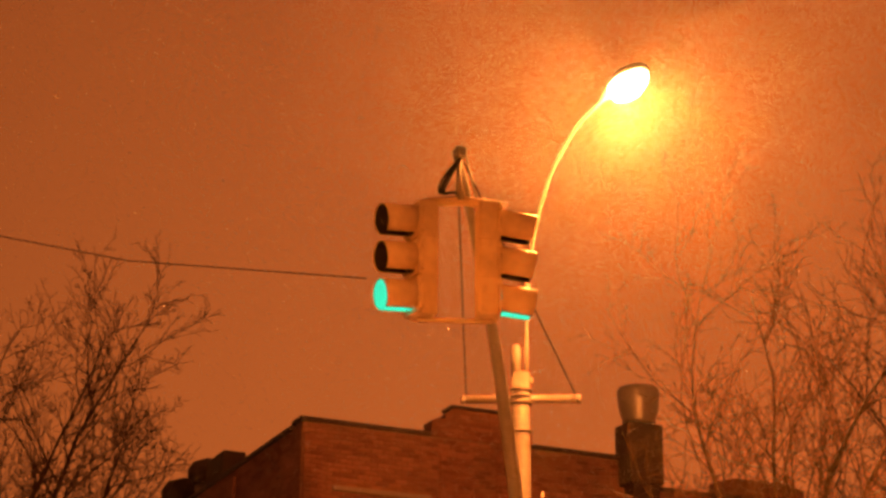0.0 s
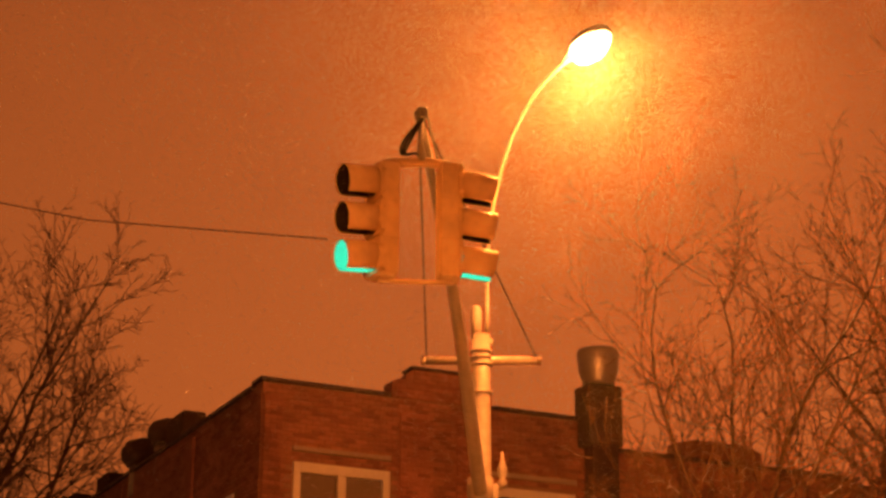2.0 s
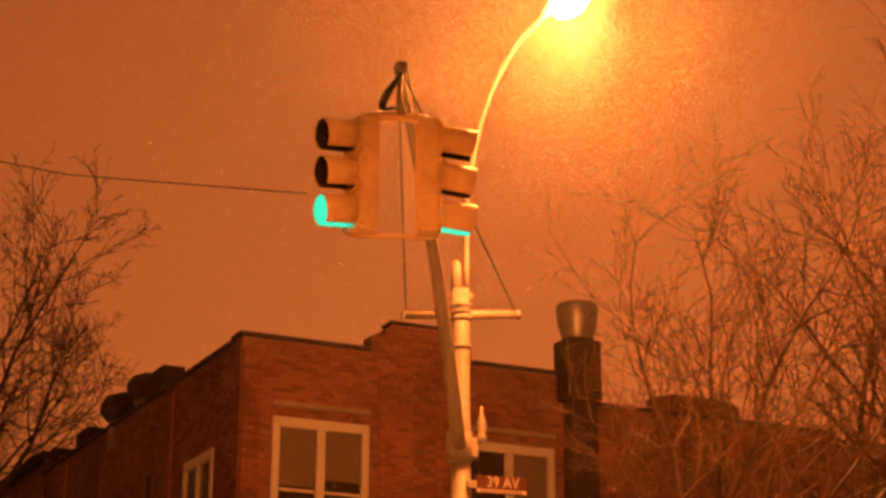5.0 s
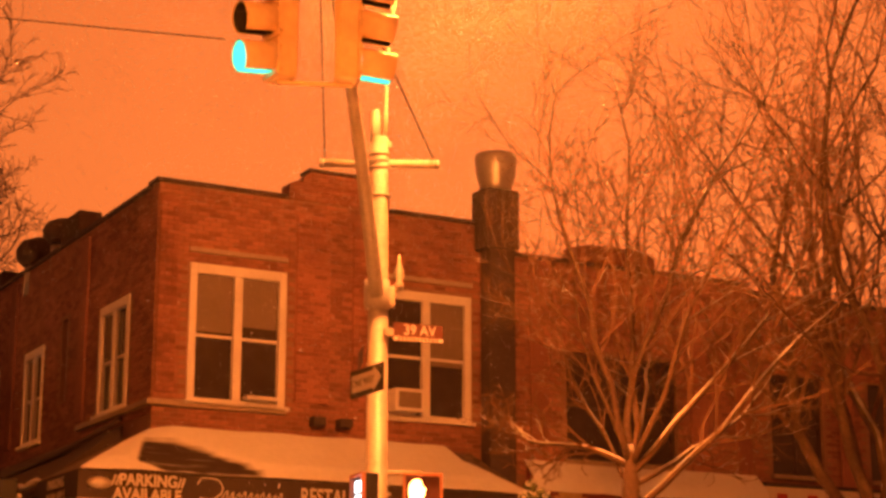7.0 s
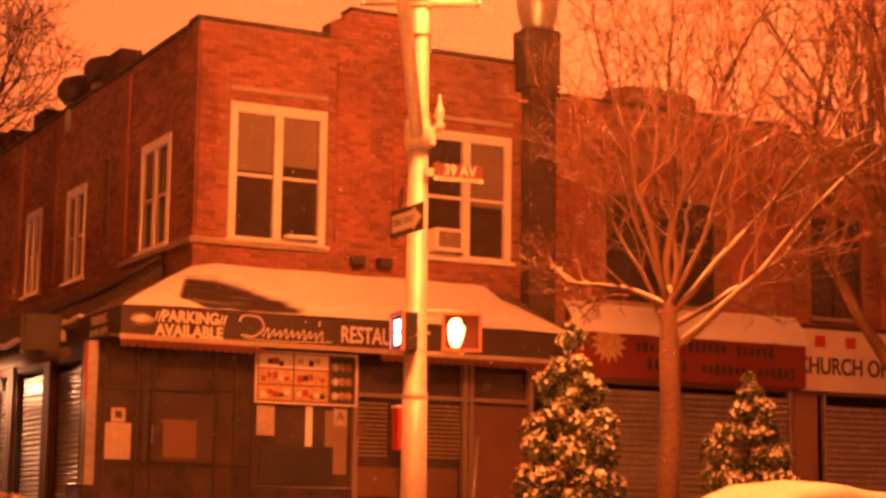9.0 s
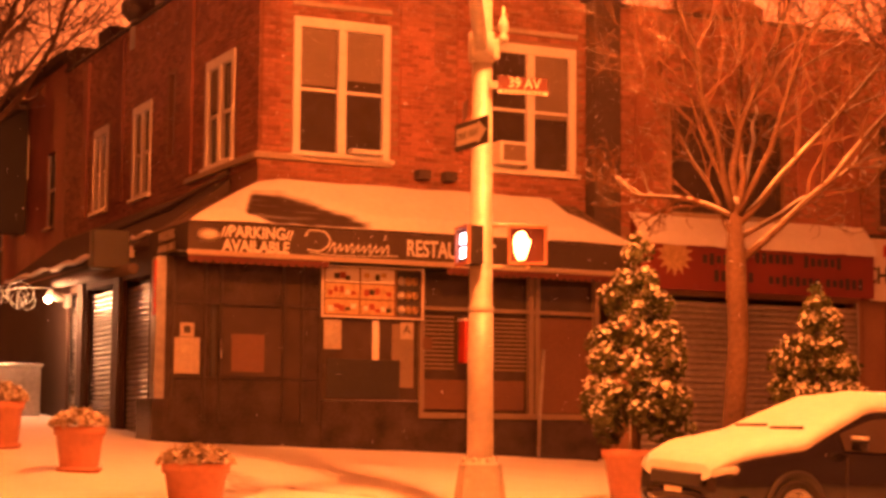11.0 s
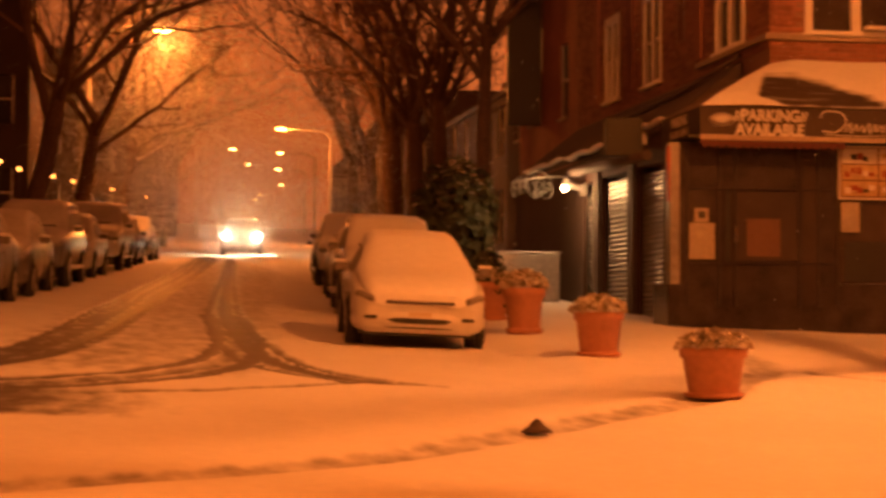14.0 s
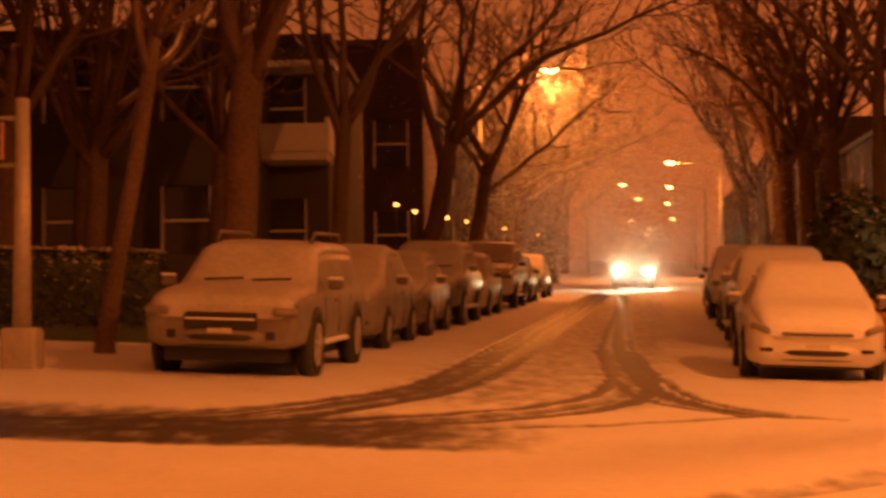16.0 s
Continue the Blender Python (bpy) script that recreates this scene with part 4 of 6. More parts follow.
part("bulb", bm_lathe([(0.02, -0.06), (0.055, -0.03), (0.055, 0.03), (0.02, 0.06)], 12, at=(EX - 0.48, 34.55, 4.02)), M["wall_bulb"], fix)
lamp("wall_lamp_light", (EX - 0.62, 34.4, 3.9), 85, 0.06, (1.0, 0.55, 0.2))
coil = thing("wire_ornament", "loops of pale wire hung beside the wall lamp", "ornament")
rnd_wire = random.Random(12)
for k in range(11):
    r, turn = rnd_wire.uniform(0.10, 0.30), rnd_wire.uniform(0, 3.14)
    cx, cy, cz = EX - 0.75 - 0.06 * k + rnd_wire.uniform(-0.05, 0.05), 35.2 + rnd_wire.uniform(-0.2, 0.2), 4.12 + rnd_wire.uniform(-0.12, 0.10)
    part("loop", bm_tube([(cx + r * math.cos(a * 0.4488) * math.cos(turn), cy + r * math.cos(a * 0.4488) * math.sin(turn), cz + 0.8 * r * math.sin(a * 0.4488)) for a in range(15)], 0.007, 5), M["galv"], coil)
part("hook", bm_tube([(EX, 35.2, 4.3), (EX - 0.8, 35.2, 4.28), (EX - 1.4, 35.2, 4.16)], 0.012, 6), M["galv"], coil)
bn = thing("steel_bin", "galvanised sheet-metal bin on the snowy pavement", "bin")
b0 = gz(7.8, 36) - 0.03
part("body", bm_box(7.15, 8.4, 35.6, 36.7, b0, b0 + 0.95, 0.03), M["shutter"], bn)
part("lid", bm_box(7.12, 8.43, 35.56, 36.74, b0 + 0.953, b0 + 1.0, 0.015), M["shutter"], bn)


def row_house(x, y0, y1, roof, label, material):
    b = thing("row_house", label, "house", group="houses along the side street")
    hs = []
    n = max(2, int((y1 - y0) / 2.6))
    for i in range(n):
        c = y0 + (i + 0.5) * (y1 - y0) / n
        hs += [(c - 0.45, c + 0.45, gz(x, c) + 4.2, gz(x, c) + 6.0), (c - 0.45, c + 0.45, gz(x, c) + 1.1, gz(x, c) + 2.9)]
    part("wall", wall_cells(bmesh.new(), y0, y1, gz(x, y0) - 0.3, roof, hs, side_wall(x, 0.3)), material, b)
    part("shell", bm_box(x + 0.55, x + 8, y0 + 0.1, y1 - 0.1, gz(x, y0) - 0.3, roof - 0.4), M["dark_brick"], b)
    part("cornice", bm_box(x - 0.18, x + 0.35, y0, y1, roof, roof + 0.22, 0.03), M["coping"], b)
    for a, c, d, e in hs:
        w = part("window", bm_box(x + 0.12, x + 0.15, a, c, d, e), M["glass"], b)
        fr = bm_box(x + 0.04, x + 0.10, a, a + 0.07, d, e)
        bm_box(x + 0.04, x + 0.10, c - 0.07, c, d, e, bm=fr)
        bm_box(x + 0.045, x + 0.095, a + 0.07, c - 0.07, (d + e) / 2 - 0.03, (d + e) / 2 + 0.03, bm=fr)
        part("window_frame", fr, M["trim"], w)
        part("window_sill", bm_box(x - 0.08, x + 0.04, a - 0.05, c + 0.05, d - 0.07, d - 0.004), M["stone"], w)
    return b


row_house(10.25, 41.4, 48.2, 10.1, "brick row house with a dark cornice", M["brick"])
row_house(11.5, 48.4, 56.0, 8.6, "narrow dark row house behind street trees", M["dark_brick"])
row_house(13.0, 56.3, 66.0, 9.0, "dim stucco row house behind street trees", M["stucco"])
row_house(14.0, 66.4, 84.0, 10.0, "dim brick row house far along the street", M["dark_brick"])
ban = thing("vertical_sign", "dark vertical blade sign high on the row house", "sign")
part("panel", bm_box(9.35, 10.2, 45.4, 45.7, 6.4, 9.8, 0.02), M["black"], ban)
part("bracket", bm_box(10.2, 10.26, 45.45, 45.65, 7.8, 8.9), M["galv"], ban)

# ---- the signal pole ----
PX, PY = 9.36, 18.58
PZ = float(gz(PX, PY))
pole = thing("signal_pole", "painted steel corner pole with a mast arm and a street lamp", "pole")
base = bmesh.new()
prof = [(0.30, 0.0), (0.29, 0.06), (0.235, 0.48), (0.235, 0.52), (0.20, 0.56), (0.19, 0.60)]
rings = []
for r, z in prof:
    ring = []
    for k in range(8):
        a = math.pi / 8 + k * math.pi / 4
        ring.append(base.verts.new((PX + r * 1.05 * math.cos(a), PY + r * 1.05 * math.sin(a), PZ - 0.05 + z)))
    rings.append(ring)
for a, b in zip(rings, rings[1:]):
    for k in range(8):
        base.faces.new((a[k], a[(k + 1) % 8], b[(k + 1) % 8], b[k]))
base.faces.new(rings[-1])
part("base", base, M["steel"], pole, "eight-sided cast base with snow round it")
for k in range(8):
    a = k * math.pi / 4
    part("base_bolt", bm_lathe([(0.03, 0), (0.03, 0.04), (0.015, 0.06)], 6, at=(PX + 0.20 * math.cos(a), PY + 0.20 * math.sin(a), PZ + 0.5)), M["steel"], pole)
part("shaft", bm_tube([(PX, PY, PZ + 0.5), (PX, PY, 2.95), (PX, PY, 2.951), (PX, PY, 7.2), (PX, PY, 7.85)], [0.150, 0.142, 0.132, 0.107, 0.105], 20), M["steel"], pole)
part("shaft_collar", bm_lathe([(0.145, 0), (0.15, 0.04), (0.145, 0.08)], 20, at=(PX, PY, 2.90)), M["steel"], pole)
for z in (7.12, 7.46, 7.54, 7.62, 5.86, 6.0):
    part("clamp_band", bm_lathe([(0.112, 0), (0.135, 0.008), (0.135, 0.032), (0.112, 0.04)], 20, at=(PX, PY, z)), M["steel"], pole)
part("top_post", bm_tube([(PX - 0.05, PY + 0.02, 7.8), (PX - 0.05, PY + 0.02, 8.14), (PX - 0.05, PY + 0.02, 8.2)], [0.062, 0.062, 0.04], 14), M["steel"], pole)
part("lamp_arm", bm_tube(curve_through([(PX + 0.07, PY - 0.02, 7.9), (PX + 0.07, PY - 0.05, 8.9), (PX + 0.06, PY - 0.30, 9.6), (PX + 0.03, PY - 0.80, 10.12), (PX, PY - 1.5, 10.42), (PX, PY - 2.25, 10.50)], 5), 0.028, 10), M["steel"], pole, "curved bracket arm")
part("arm_strap", bm_box(PX - 0.01, PX + 0.12, PY - 0.09, PY + 0.06, 7.72, 7.80, 0.01), M["steel"], pole)
BX, BY = 0.624, -0.316   # the cross bar's half reach
part("cross_bar", bm_tube([(PX - BX, PY - BY, 7.535), (PX + BX, PY + BY, 7.535)], 0.052, 14), M["steel"], pole)
for s in (-1, 1):
    part("bar_end", bm_tube([(PX + s * BX * 0.93, PY + s * BY * 0.93, 7.535), (PX + s * BX * 1.01, PY + s * BY * 1.01, 7.535)], 0.058, 14), M["steel"], pole)
TIP = Vector((6.46, 14.1, 8.36))
HEEL = Vector((PX - 0.08, PY - 0.12, 5.95))
arm_pts = [HEEL.lerp(TIP, t) + Vector((0, 0, 0.55 * math.sin(math.pi * t) * 0.7)) for t in np.linspace(0, 1, 12)]
part("mast_arm", bm_tube(arm_pts, [0.085 - 0.045 * i / 11 for i in range(12)], 12), M["steel"], pole, "tapered arm rising over the crossing")
part("arm_heel", bm_tube([(PX - 0.02, PY - 0.02, 5.78), (PX - 0.04, PY - 0.05, 6.12)], 0.15, 12), M["steel"], pole)
for s in (-1, 1):
    part("clamp_lug", bm_box(PX + s * 0.14 - 0.045, PX + s * 0.14 + 0.045, PY - 0.10, PY + 0.02, 5.82, 6.06, 0.025), M["steel"], pole)
    part("guy_wire", bm_tube([(PX + s * BX * 0.92, PY + s * BY * 0.92, 7.58), TIP + Vector((0, 0, 0.05))], 0.008, 5), M["wire"], pole)
part("finial", bm_lathe([(0.05, 0), (0.06, 0.06), (0.03, 0.1), (0.06, 0.16), (0.055, 0.24), (0.02, 0.32), (0.012, 0.42)], 12, at=(PX + 0.22, PY - 0.1, 6.02)), M["steel"], pole)
part("finial_bracket", bm_tube([(PX, PY, 6.0), (PX + 0.22, PY - 0.1, 6.02)], 0.03, 8), M["steel"], pole)

head = thing("street_lamp", "lit cobra-head sodium street lamp on a bracket arm", "lamp")
hm = pose(PX, PY - 2.55, 10.50)
hd = bmesh.new()
stn = [(0.42, 0.05, 0.05), (0.25, 0.10, 0.09), (0.0, 0.17, 0.12), (-0.25, 0.18, 0.11), (-0.42, 0.12, 0.08), (-0.5, 0.03, 0.03)]
rings = [[hd.verts.new((w * math.cos(a * math.pi / 8), y, h * max(math.sin(a * math.pi / 8), -0.25))) for a in range(16)] for y, w, h in stn]
for a, b in zip(rings, rings[1:]):
    for k in range(16):
        hd.faces.new((a[k], a[(k + 1) % 16], b[(k + 1) % 16], b[k])).smooth = True
hd.faces.new(rings[0]), hd.faces.new(rings[-1])
part("housing", hd, M["steel"], head, at=hm)
lens = bm_lathe([(0.05, -0.17), (0.13, -0.14), (0.17, -0.06), (0.175, 0.0)], 20)
part("lens", lens, M["bulb"], head, "bright sodium lens", at=hm @ pose(0, -0.14, -0.03) @ Matrix.Diagonal((1.0, 1.9, 1, 1)))
part("photocell", bm_lathe([(0.04, 0), (0.04, 0.07), (0.02, 0.09)], 12), M["galv"], head, at=hm @ pose(0, 0.05, 0.11))


def signal_head(parent, side):
    """One three-lens head that faces -x; three housing sections, hinged doors and long cutaway visors."""
    s = part("signal_head", bm_box(-0.05, 0.12, -0.14, 0.14, -0.545, 0.545, 0.022), M["signal"], parent)
    for u in (-0.10, -0.035, 0.035, 0.10):
        part("back_rib", bm_box(0.119, 0.133, u - 0.012, u + 0.012, -0.51, 0.51, 0.005), M["signal"], s)
    for z in (-0.18, 0.18):
        part("section_joint", bm_box(-0.056, 0.125, -0.146, 0.146, z - 0.012, z + 0.012, 0.005), M["signal"], s)
    for i, z in enumerate((0.36, 0.0, -0.36)):
        part("door", bm_box(-0.078, -0.051, -0.145, 0.145, z - 0.172, z + 0.172, 0.012), M["signal"], s)
        bm = bmesh.new()
        rows = []
        for x in (-0.079, -0.25, -0.41):
            ring = []
            for k in range(25):
                a = math.radians(-62 + 304 * k / 24)
                drop = 0.035 * (-0.079 - x) / 0.33
                cut = 0.05 * ((1 - math.sin(a)) * 0.5) ** 1.5 * (-0.079 - x) / 0.33
                ring.append(bm.verts.new((x + cut, 0.140 * math.cos(a), z + 0.140 * math.sin(a) - drop)))
            rows.append(ring)
        for q in range(2):
            for k in range(24):
                bm.faces.new((rows[q][k], rows[q][k + 1], rows[q + 1][k + 1], rows[q + 1][k])).smooth = True
        v = part("visor", bm, M["signal"], s)
        sol = v.modifiers.new("thick", "SOLIDIFY")
        sol.thickness, sol.offset = 0.006, 1
        part("lens", bm_lathe([(0.132, 0), (0.11, 0.03), (0.05, 0.045)], 20), M["green"] if i == 2 else M["black"], s,
             "lit green lens" if i == 2 else "", at=pose(-0.08, 0, z, 0, -90, 0))
        ln = bmesh.new()
        rows = []
        for x in (-0.082, -0.40):
            drop = 0.035 * (-0.079 - x) / 0.33
            rows.append([ln.verts.new((x + 0.05 * ((1 - math.sin(a)) * 0.5) ** 1.5 * (-0.079 - x) / 0.33, 0.134 * math.cos(a), z + 0.134 * math.sin(a) - drop)) for a in [math.radians(-62 + 304 * k / 24) for k in range(25)]])
        for k in range(24):
            ln.faces.new((rows[0][k], rows[1][k], rows[1][k + 1], rows[0][k + 1])).smooth = True
        # the lowest lining glows by itself to show the lens's light on the visor
        part("visor_lining", ln, M["green"] if i == 2 else M["black"], s, "visor lining glowing green in place of the lens's light" if i == 2 else "")
        for dz in (-0.11, 0.11):
            part("hinge", bm_box(-0.085, -0.04, -0.172, -0.151, z + dz - 0.025, z + dz + 0.025, 0.006), M["signal"], s)
            part("latch", bm_box(-0.085, -0.04, 0.151, 0.17, z + dz - 0.02, z + dz + 0.02, 0.006), M["signal"], s)
    return s


sig = thing("traffic_signal", "two-way yellow traffic signal showing green", "traffic signal", at=pose(6.49, 14.07, 7.28))
a = signal_head(sig, -1)
a.matrix_basis = pose(-0.345, 0.13, 0, 0, 0, 4)
b = signal_head(sig, 1)
b.matrix_basis = pose(0.255, -0.10, 0, 0, 0, 162)
part("bracket", bm_tube([(-0.30, 0.12, 0.56), (0, 0, 0.59), (0.22, -0.09, 0.56)], 0.045, 10), M["signal"], sig)
part("bracket", bm_tube([(-0.36, 0.13, -0.565), (0.27, -0.10, -0.565)], 0.022, 10), M["signal"], sig)
part("hanger", bm_tube([(0, 0, 0.58), (-0.01, 0.02, 0.8), (0.0, 0.03, 1.1)], [0.055, 0.024, 0.024], 10), M["steel"], sig)
part("clevis", bm_box(-0.045, 0.05, -0.03, 0.07, 1.02, 1.13, 0.02), M["steel"], sig)
for k in range(3):
    part("cable_loop", bm_tube(curve_through([(0.02, 0, 1.05), (-0.10 - 0.03 * k, 0.03, 0.8), (-0.16 - 0.02 * k, 0.02, 0.64), (-0.06, 0, 0.66), (0.02, 0, 0.60)], 5), 0.012, 6), M["wire"], sig)
part("stay", bm_tube([(0.04, 0, 1.08), (0.17, 0, 0.60)], 0.010, 6), M["steel"], sig)

ow = thing("one_way_sign", "black one-way sign with a white arrow on the pole", "sign", at=pose(PX - 0.16, PY - 0.06, 4.93, 0, 0, -90))
ow.scale = (1, 1, 1)
part("plate", bm_box(-0.42, 0.42, -0.008, 0.0, -0.16, 0.16, 0.003), M["black"], ow)
part("arrow", bm_prism([(-0.37, -0.10), (0.18, -0.10), (0.18, -0.135), (0.38, 0.0), (0.18, 0.135), (0.18, 0.10), (-0.37, 0.10)], -0.013, -0.009), M["letter"], ow)
words("lettering", "ONE WAY", 0.085, M["dark_letter"], ow, pose(-0.08, -0.014, 0) @ FACE, depth=0.002)
av = thing("street_sign", "red-brown street name sign on the pole", "sign", at=pose(PX + 0.42, PY - 0.20, 5.50, 0, 0, -8))
av.scale = (0.84, 1, 0.90)
part("plate", bm_box(-0.36, 0.36, -0.006, 0.006, -0.10, 0.13, 0.003), M["sign_red"], av)
words("lettering", "39 AV", 0.135, M["letter"], av, pose(0.02, -0.008, 0.04) @ FACE, depth=0.003, stretch=0.98)
part("plate_edge", bm_box(-0.36, 0.36, -0.012, -0.007, -0.098, -0.05), M["letter"], av)
for i in range(11):
    part("lettering_bar", bm_box(-0.30 + i * 0.055, -0.265 + i * 0.055, -0.015, -0.0125, -0.09, -0.06), M["sign_red"], av)
part("bracket", bm_box(-0.5, -0.36, -0.02, 0.02, -0.05, 0.05, 0.01), M["steel"], av)
av2 = thing("street_sign", "dim street name sign seen nearly edge on", "sign", at=pose(PX - 0.22, PY - 0.02, 5.20, 0, 0, 70))
part("plate", bm_box(-0.25, 0.25, -0.006, 0.006, -0.10, 0.10, 0.003), M["sign_red"], av2)
for i in range(3):
    part("lettering_bar", bm_box(-0.16 + i * 0.12, -0.09 + i * 0.12, -0.010, -0.007, -0.04, 0.06), M["letter"], av2)


def ped_signal(where, turn, lit, label):
    p = thing("pedestrian_signal", label, "pedestrian signal", at=pose(*where, 0, 0, turn))
    part("case", bm_box(-0.21, 0.21, 0.0, 0.16, -0.22, 0.22, 0.02), M["black"], p)
    part("face", bm_box(-0.18, 0.18, -0.006, -0.001, -0.19, 0.19), M["sign_red"] if lit == "ped" else M["black"], p)
    for x0, x1, z0, z1 in ((-0.225, 0.225, 0.19, 0.225), (-0.225, 0.225, -0.225, -0.19), (-0.225, -0.19, -0.19, 0.19), (0.19, 0.225, -0.19, 0.19)):
        part("rim", bm_box(x0, x1, -0.05, 0.0, z0, z1, 0.006), M["terracotta"], p)
    if lit == "ped":
        palm = bm_prism([(-0.10, 0.02), (-0.085, 0.10), (-0.05, 0.145), (0.0, 0.16), (0.045, 0.14), (0.06, 0.08), (0.075, 0.06), (0.095, 0.07), (0.09, 0.01), (0.06, -0.10), (0.03, -0.165), (-0.05, -0.165), (-0.085, -0.08)], -0.012, -0.008)
        part("symbol", palm, M["ped"], p, "glowing orange stop symbol", at=pose(-0.06, 0, 0))
    else:
        for x in (-0.07, 0.07):
            for z in (-0.08, 0.08):
                part("digit_bar", bm_box(x - 0.04, x + 0.04, -0.012, -0.008, z - 0.06, z + 0.06, 0.008), M["count"], p)
    part("bracket", bm_box(-0.05, 0.05, 0.16, 0.26, -0.24, 0.24, 0.01), M["signal"], p)
    return p


ped_signal((PX + 0.41, PY - 0.34, 3.66), -22, "ped", "pedestrian signal with a glowing orange stop symbol")
ped_signal((PX - 0.19, PY + 0.04, 3.66), -98, "count", "pedestrian countdown signal seen from its side")
part("signal_bracket", bm_tube([(PX, PY, 3.9), (PX + 0.45, PY - 0.24, 3.9)], 0.03, 8), M["steel"], pole)
part("signal_bracket", bm_tube([(PX, PY, 3.42), (PX + 0.45, PY - 0.24, 3.42)], 0.03, 8), M["steel"], pole)

# the opposite corner's pole
QX, QY = -6.05, 21.9
QZ = float(gz(QX, QY))
pole2 = thing("crossing_pole", "short painted pole with a pedestrian signal across the road", "pole")
part("base", bm_box(QX - 0.22, QX + 0.22, QY - 0.22, QY + 0.22, QZ - 0.05, QZ + 0.50, 0.05), M["steel"], pole2)
part("shaft", bm_tube([(QX, QY, QZ + 0.45), (QX, QY, 4.66)], [0.115, 0.085], 16), M["steel"], pole2)
part("bracket", bm_tube([(QX, QY, 4.42), (QX - 0.4, QY, 4.42)], 0.03, 8), M["steel"], pole2)
part("bracket", bm_tube([(QX, QY, 3.85), (QX - 0.4, QY, 3.85)], 0.03, 8), M["steel"], pole2)
ped_signal((QX - 0.42, QY - 0.1, 4.13), 0, "count", "pedestrian countdown signal with a pale lit number")
solo("overhead_cable", bm_tube([(6.0, 40.0, 16.72), (9.0, 36.5, 15.25), (12.9, 32.5, 14.15)], 0.014, 5), M["wire"], "thin black overhead cable across the sky", "cable")

# ---- planters ----


def leaf_cloud(n, spot, size, flat=0.5):
    """Many small leaves: spot() gives each one's place and its outward way."""
    verts, faces = [], []
    for _ in range(n):
        p, out = spot()
        out = (out + Vector((random.gauss(0, 0.5), random.gauss(0, 0.5), random.gauss(0, 0.5)))).normalized()
        a = out.orthogonal().normalized()
        a.rotate(Matrix.Rotation(random.uniform(0, 6.28), 3, out))
        b = out.cross(a)
        s = size * random.uniform(0.6, 1.3)
        k = len(verts)
        verts += [p - a * s, p - b * s * flat + out * s * 0.15, p + a * s, p + b * s * flat + out * s * 0.15]
        faces.append((k, k + 1, k + 2, k + 3))
    me = bpy.data.meshes.new("leaves")
    me.from_pydata([tuple(v) for v in verts], [], faces)
    return me


def leaf_part(name, me, material, parent, label=""):
    me.materials.append(material)
    ob = new(name, me)
    ob.parent = parent
    if label:
        ob["label"] = label
    return ob


def planter(scale=1.0):
    p = thing("planter", "terracotta planter of frosted ornamental cabbage on a saucer", "planter", group="planters along the pavement")
    s = scale
    part("pot", bm_lathe([(0.245 * s, 0.03), (0.25 * s, 0.04), (0.305 * s, 0.40 * s), (0.335 * s, 0.41 * s), (0.345 * s, 0.50 * s), (0.325 * s, 0.50 * s), (0.30 * s, 0.44 * s)], 28), M["terracotta"], p)
    part("saucer", bm_lathe([(0.26 * s, 0.0), (0.30 * s, 0.03), (0.30 * s, 0.055), (0.25 * s, 0.06)], 28), M["terracotta"], p, "dark stained saucer")

    def spot():
        a, r = random.uniform(0, 6.28), 0.37 * s * math.sqrt(random.random())
        h = 0.47 * s + 0.21 * s * math.sqrt(max(0, 1 - (r / (0.39 * s)) ** 2)) * random.uniform(0.6, 1.0)
        return Vector((r * math.cos(a), r * math.sin(a), h)), Vector((r * math.cos(a), r * math.sin(a), 0.35))
    leaf_part("cabbage_leaves", leaf_cloud(420, spot, 0.050, 0.8), M["cabbage"], p)
    leaf_part("snowy_leaves", leaf_cloud(200, lambda: (lambda q: (q[0] + Vector((0, 0, 0.02)), Vector((0, 0, 1))))(spot()), 0.036, 0.8), M["leaf_snow"], p)
    return p


def ground_pose(x, y, turn=0.0):
    """A pose on the sloping ground, upright."""
    return pose(x, y, float(gz(x, y)) - 0.01, 0, 0, turn)


pl = planter()
pl.matrix_basis = ground_pose(5.75, 17.70)
small = planter(0.9)
TALL = Matrix.Diagonal((1.0, 1.0, 1.22, 1))
small.matrix_basis = ground_pose(5.60, 21.7, 110) @ TALL
copy_thing(small, ground_pose(5.60, 26.0, 250) @ TALL)
big = planter(1.25)
big["label"] = "large terracotta planter with a dark shrub beside the parked cars"
big.matrix_basis = ground_pose(5.75, 29.6)


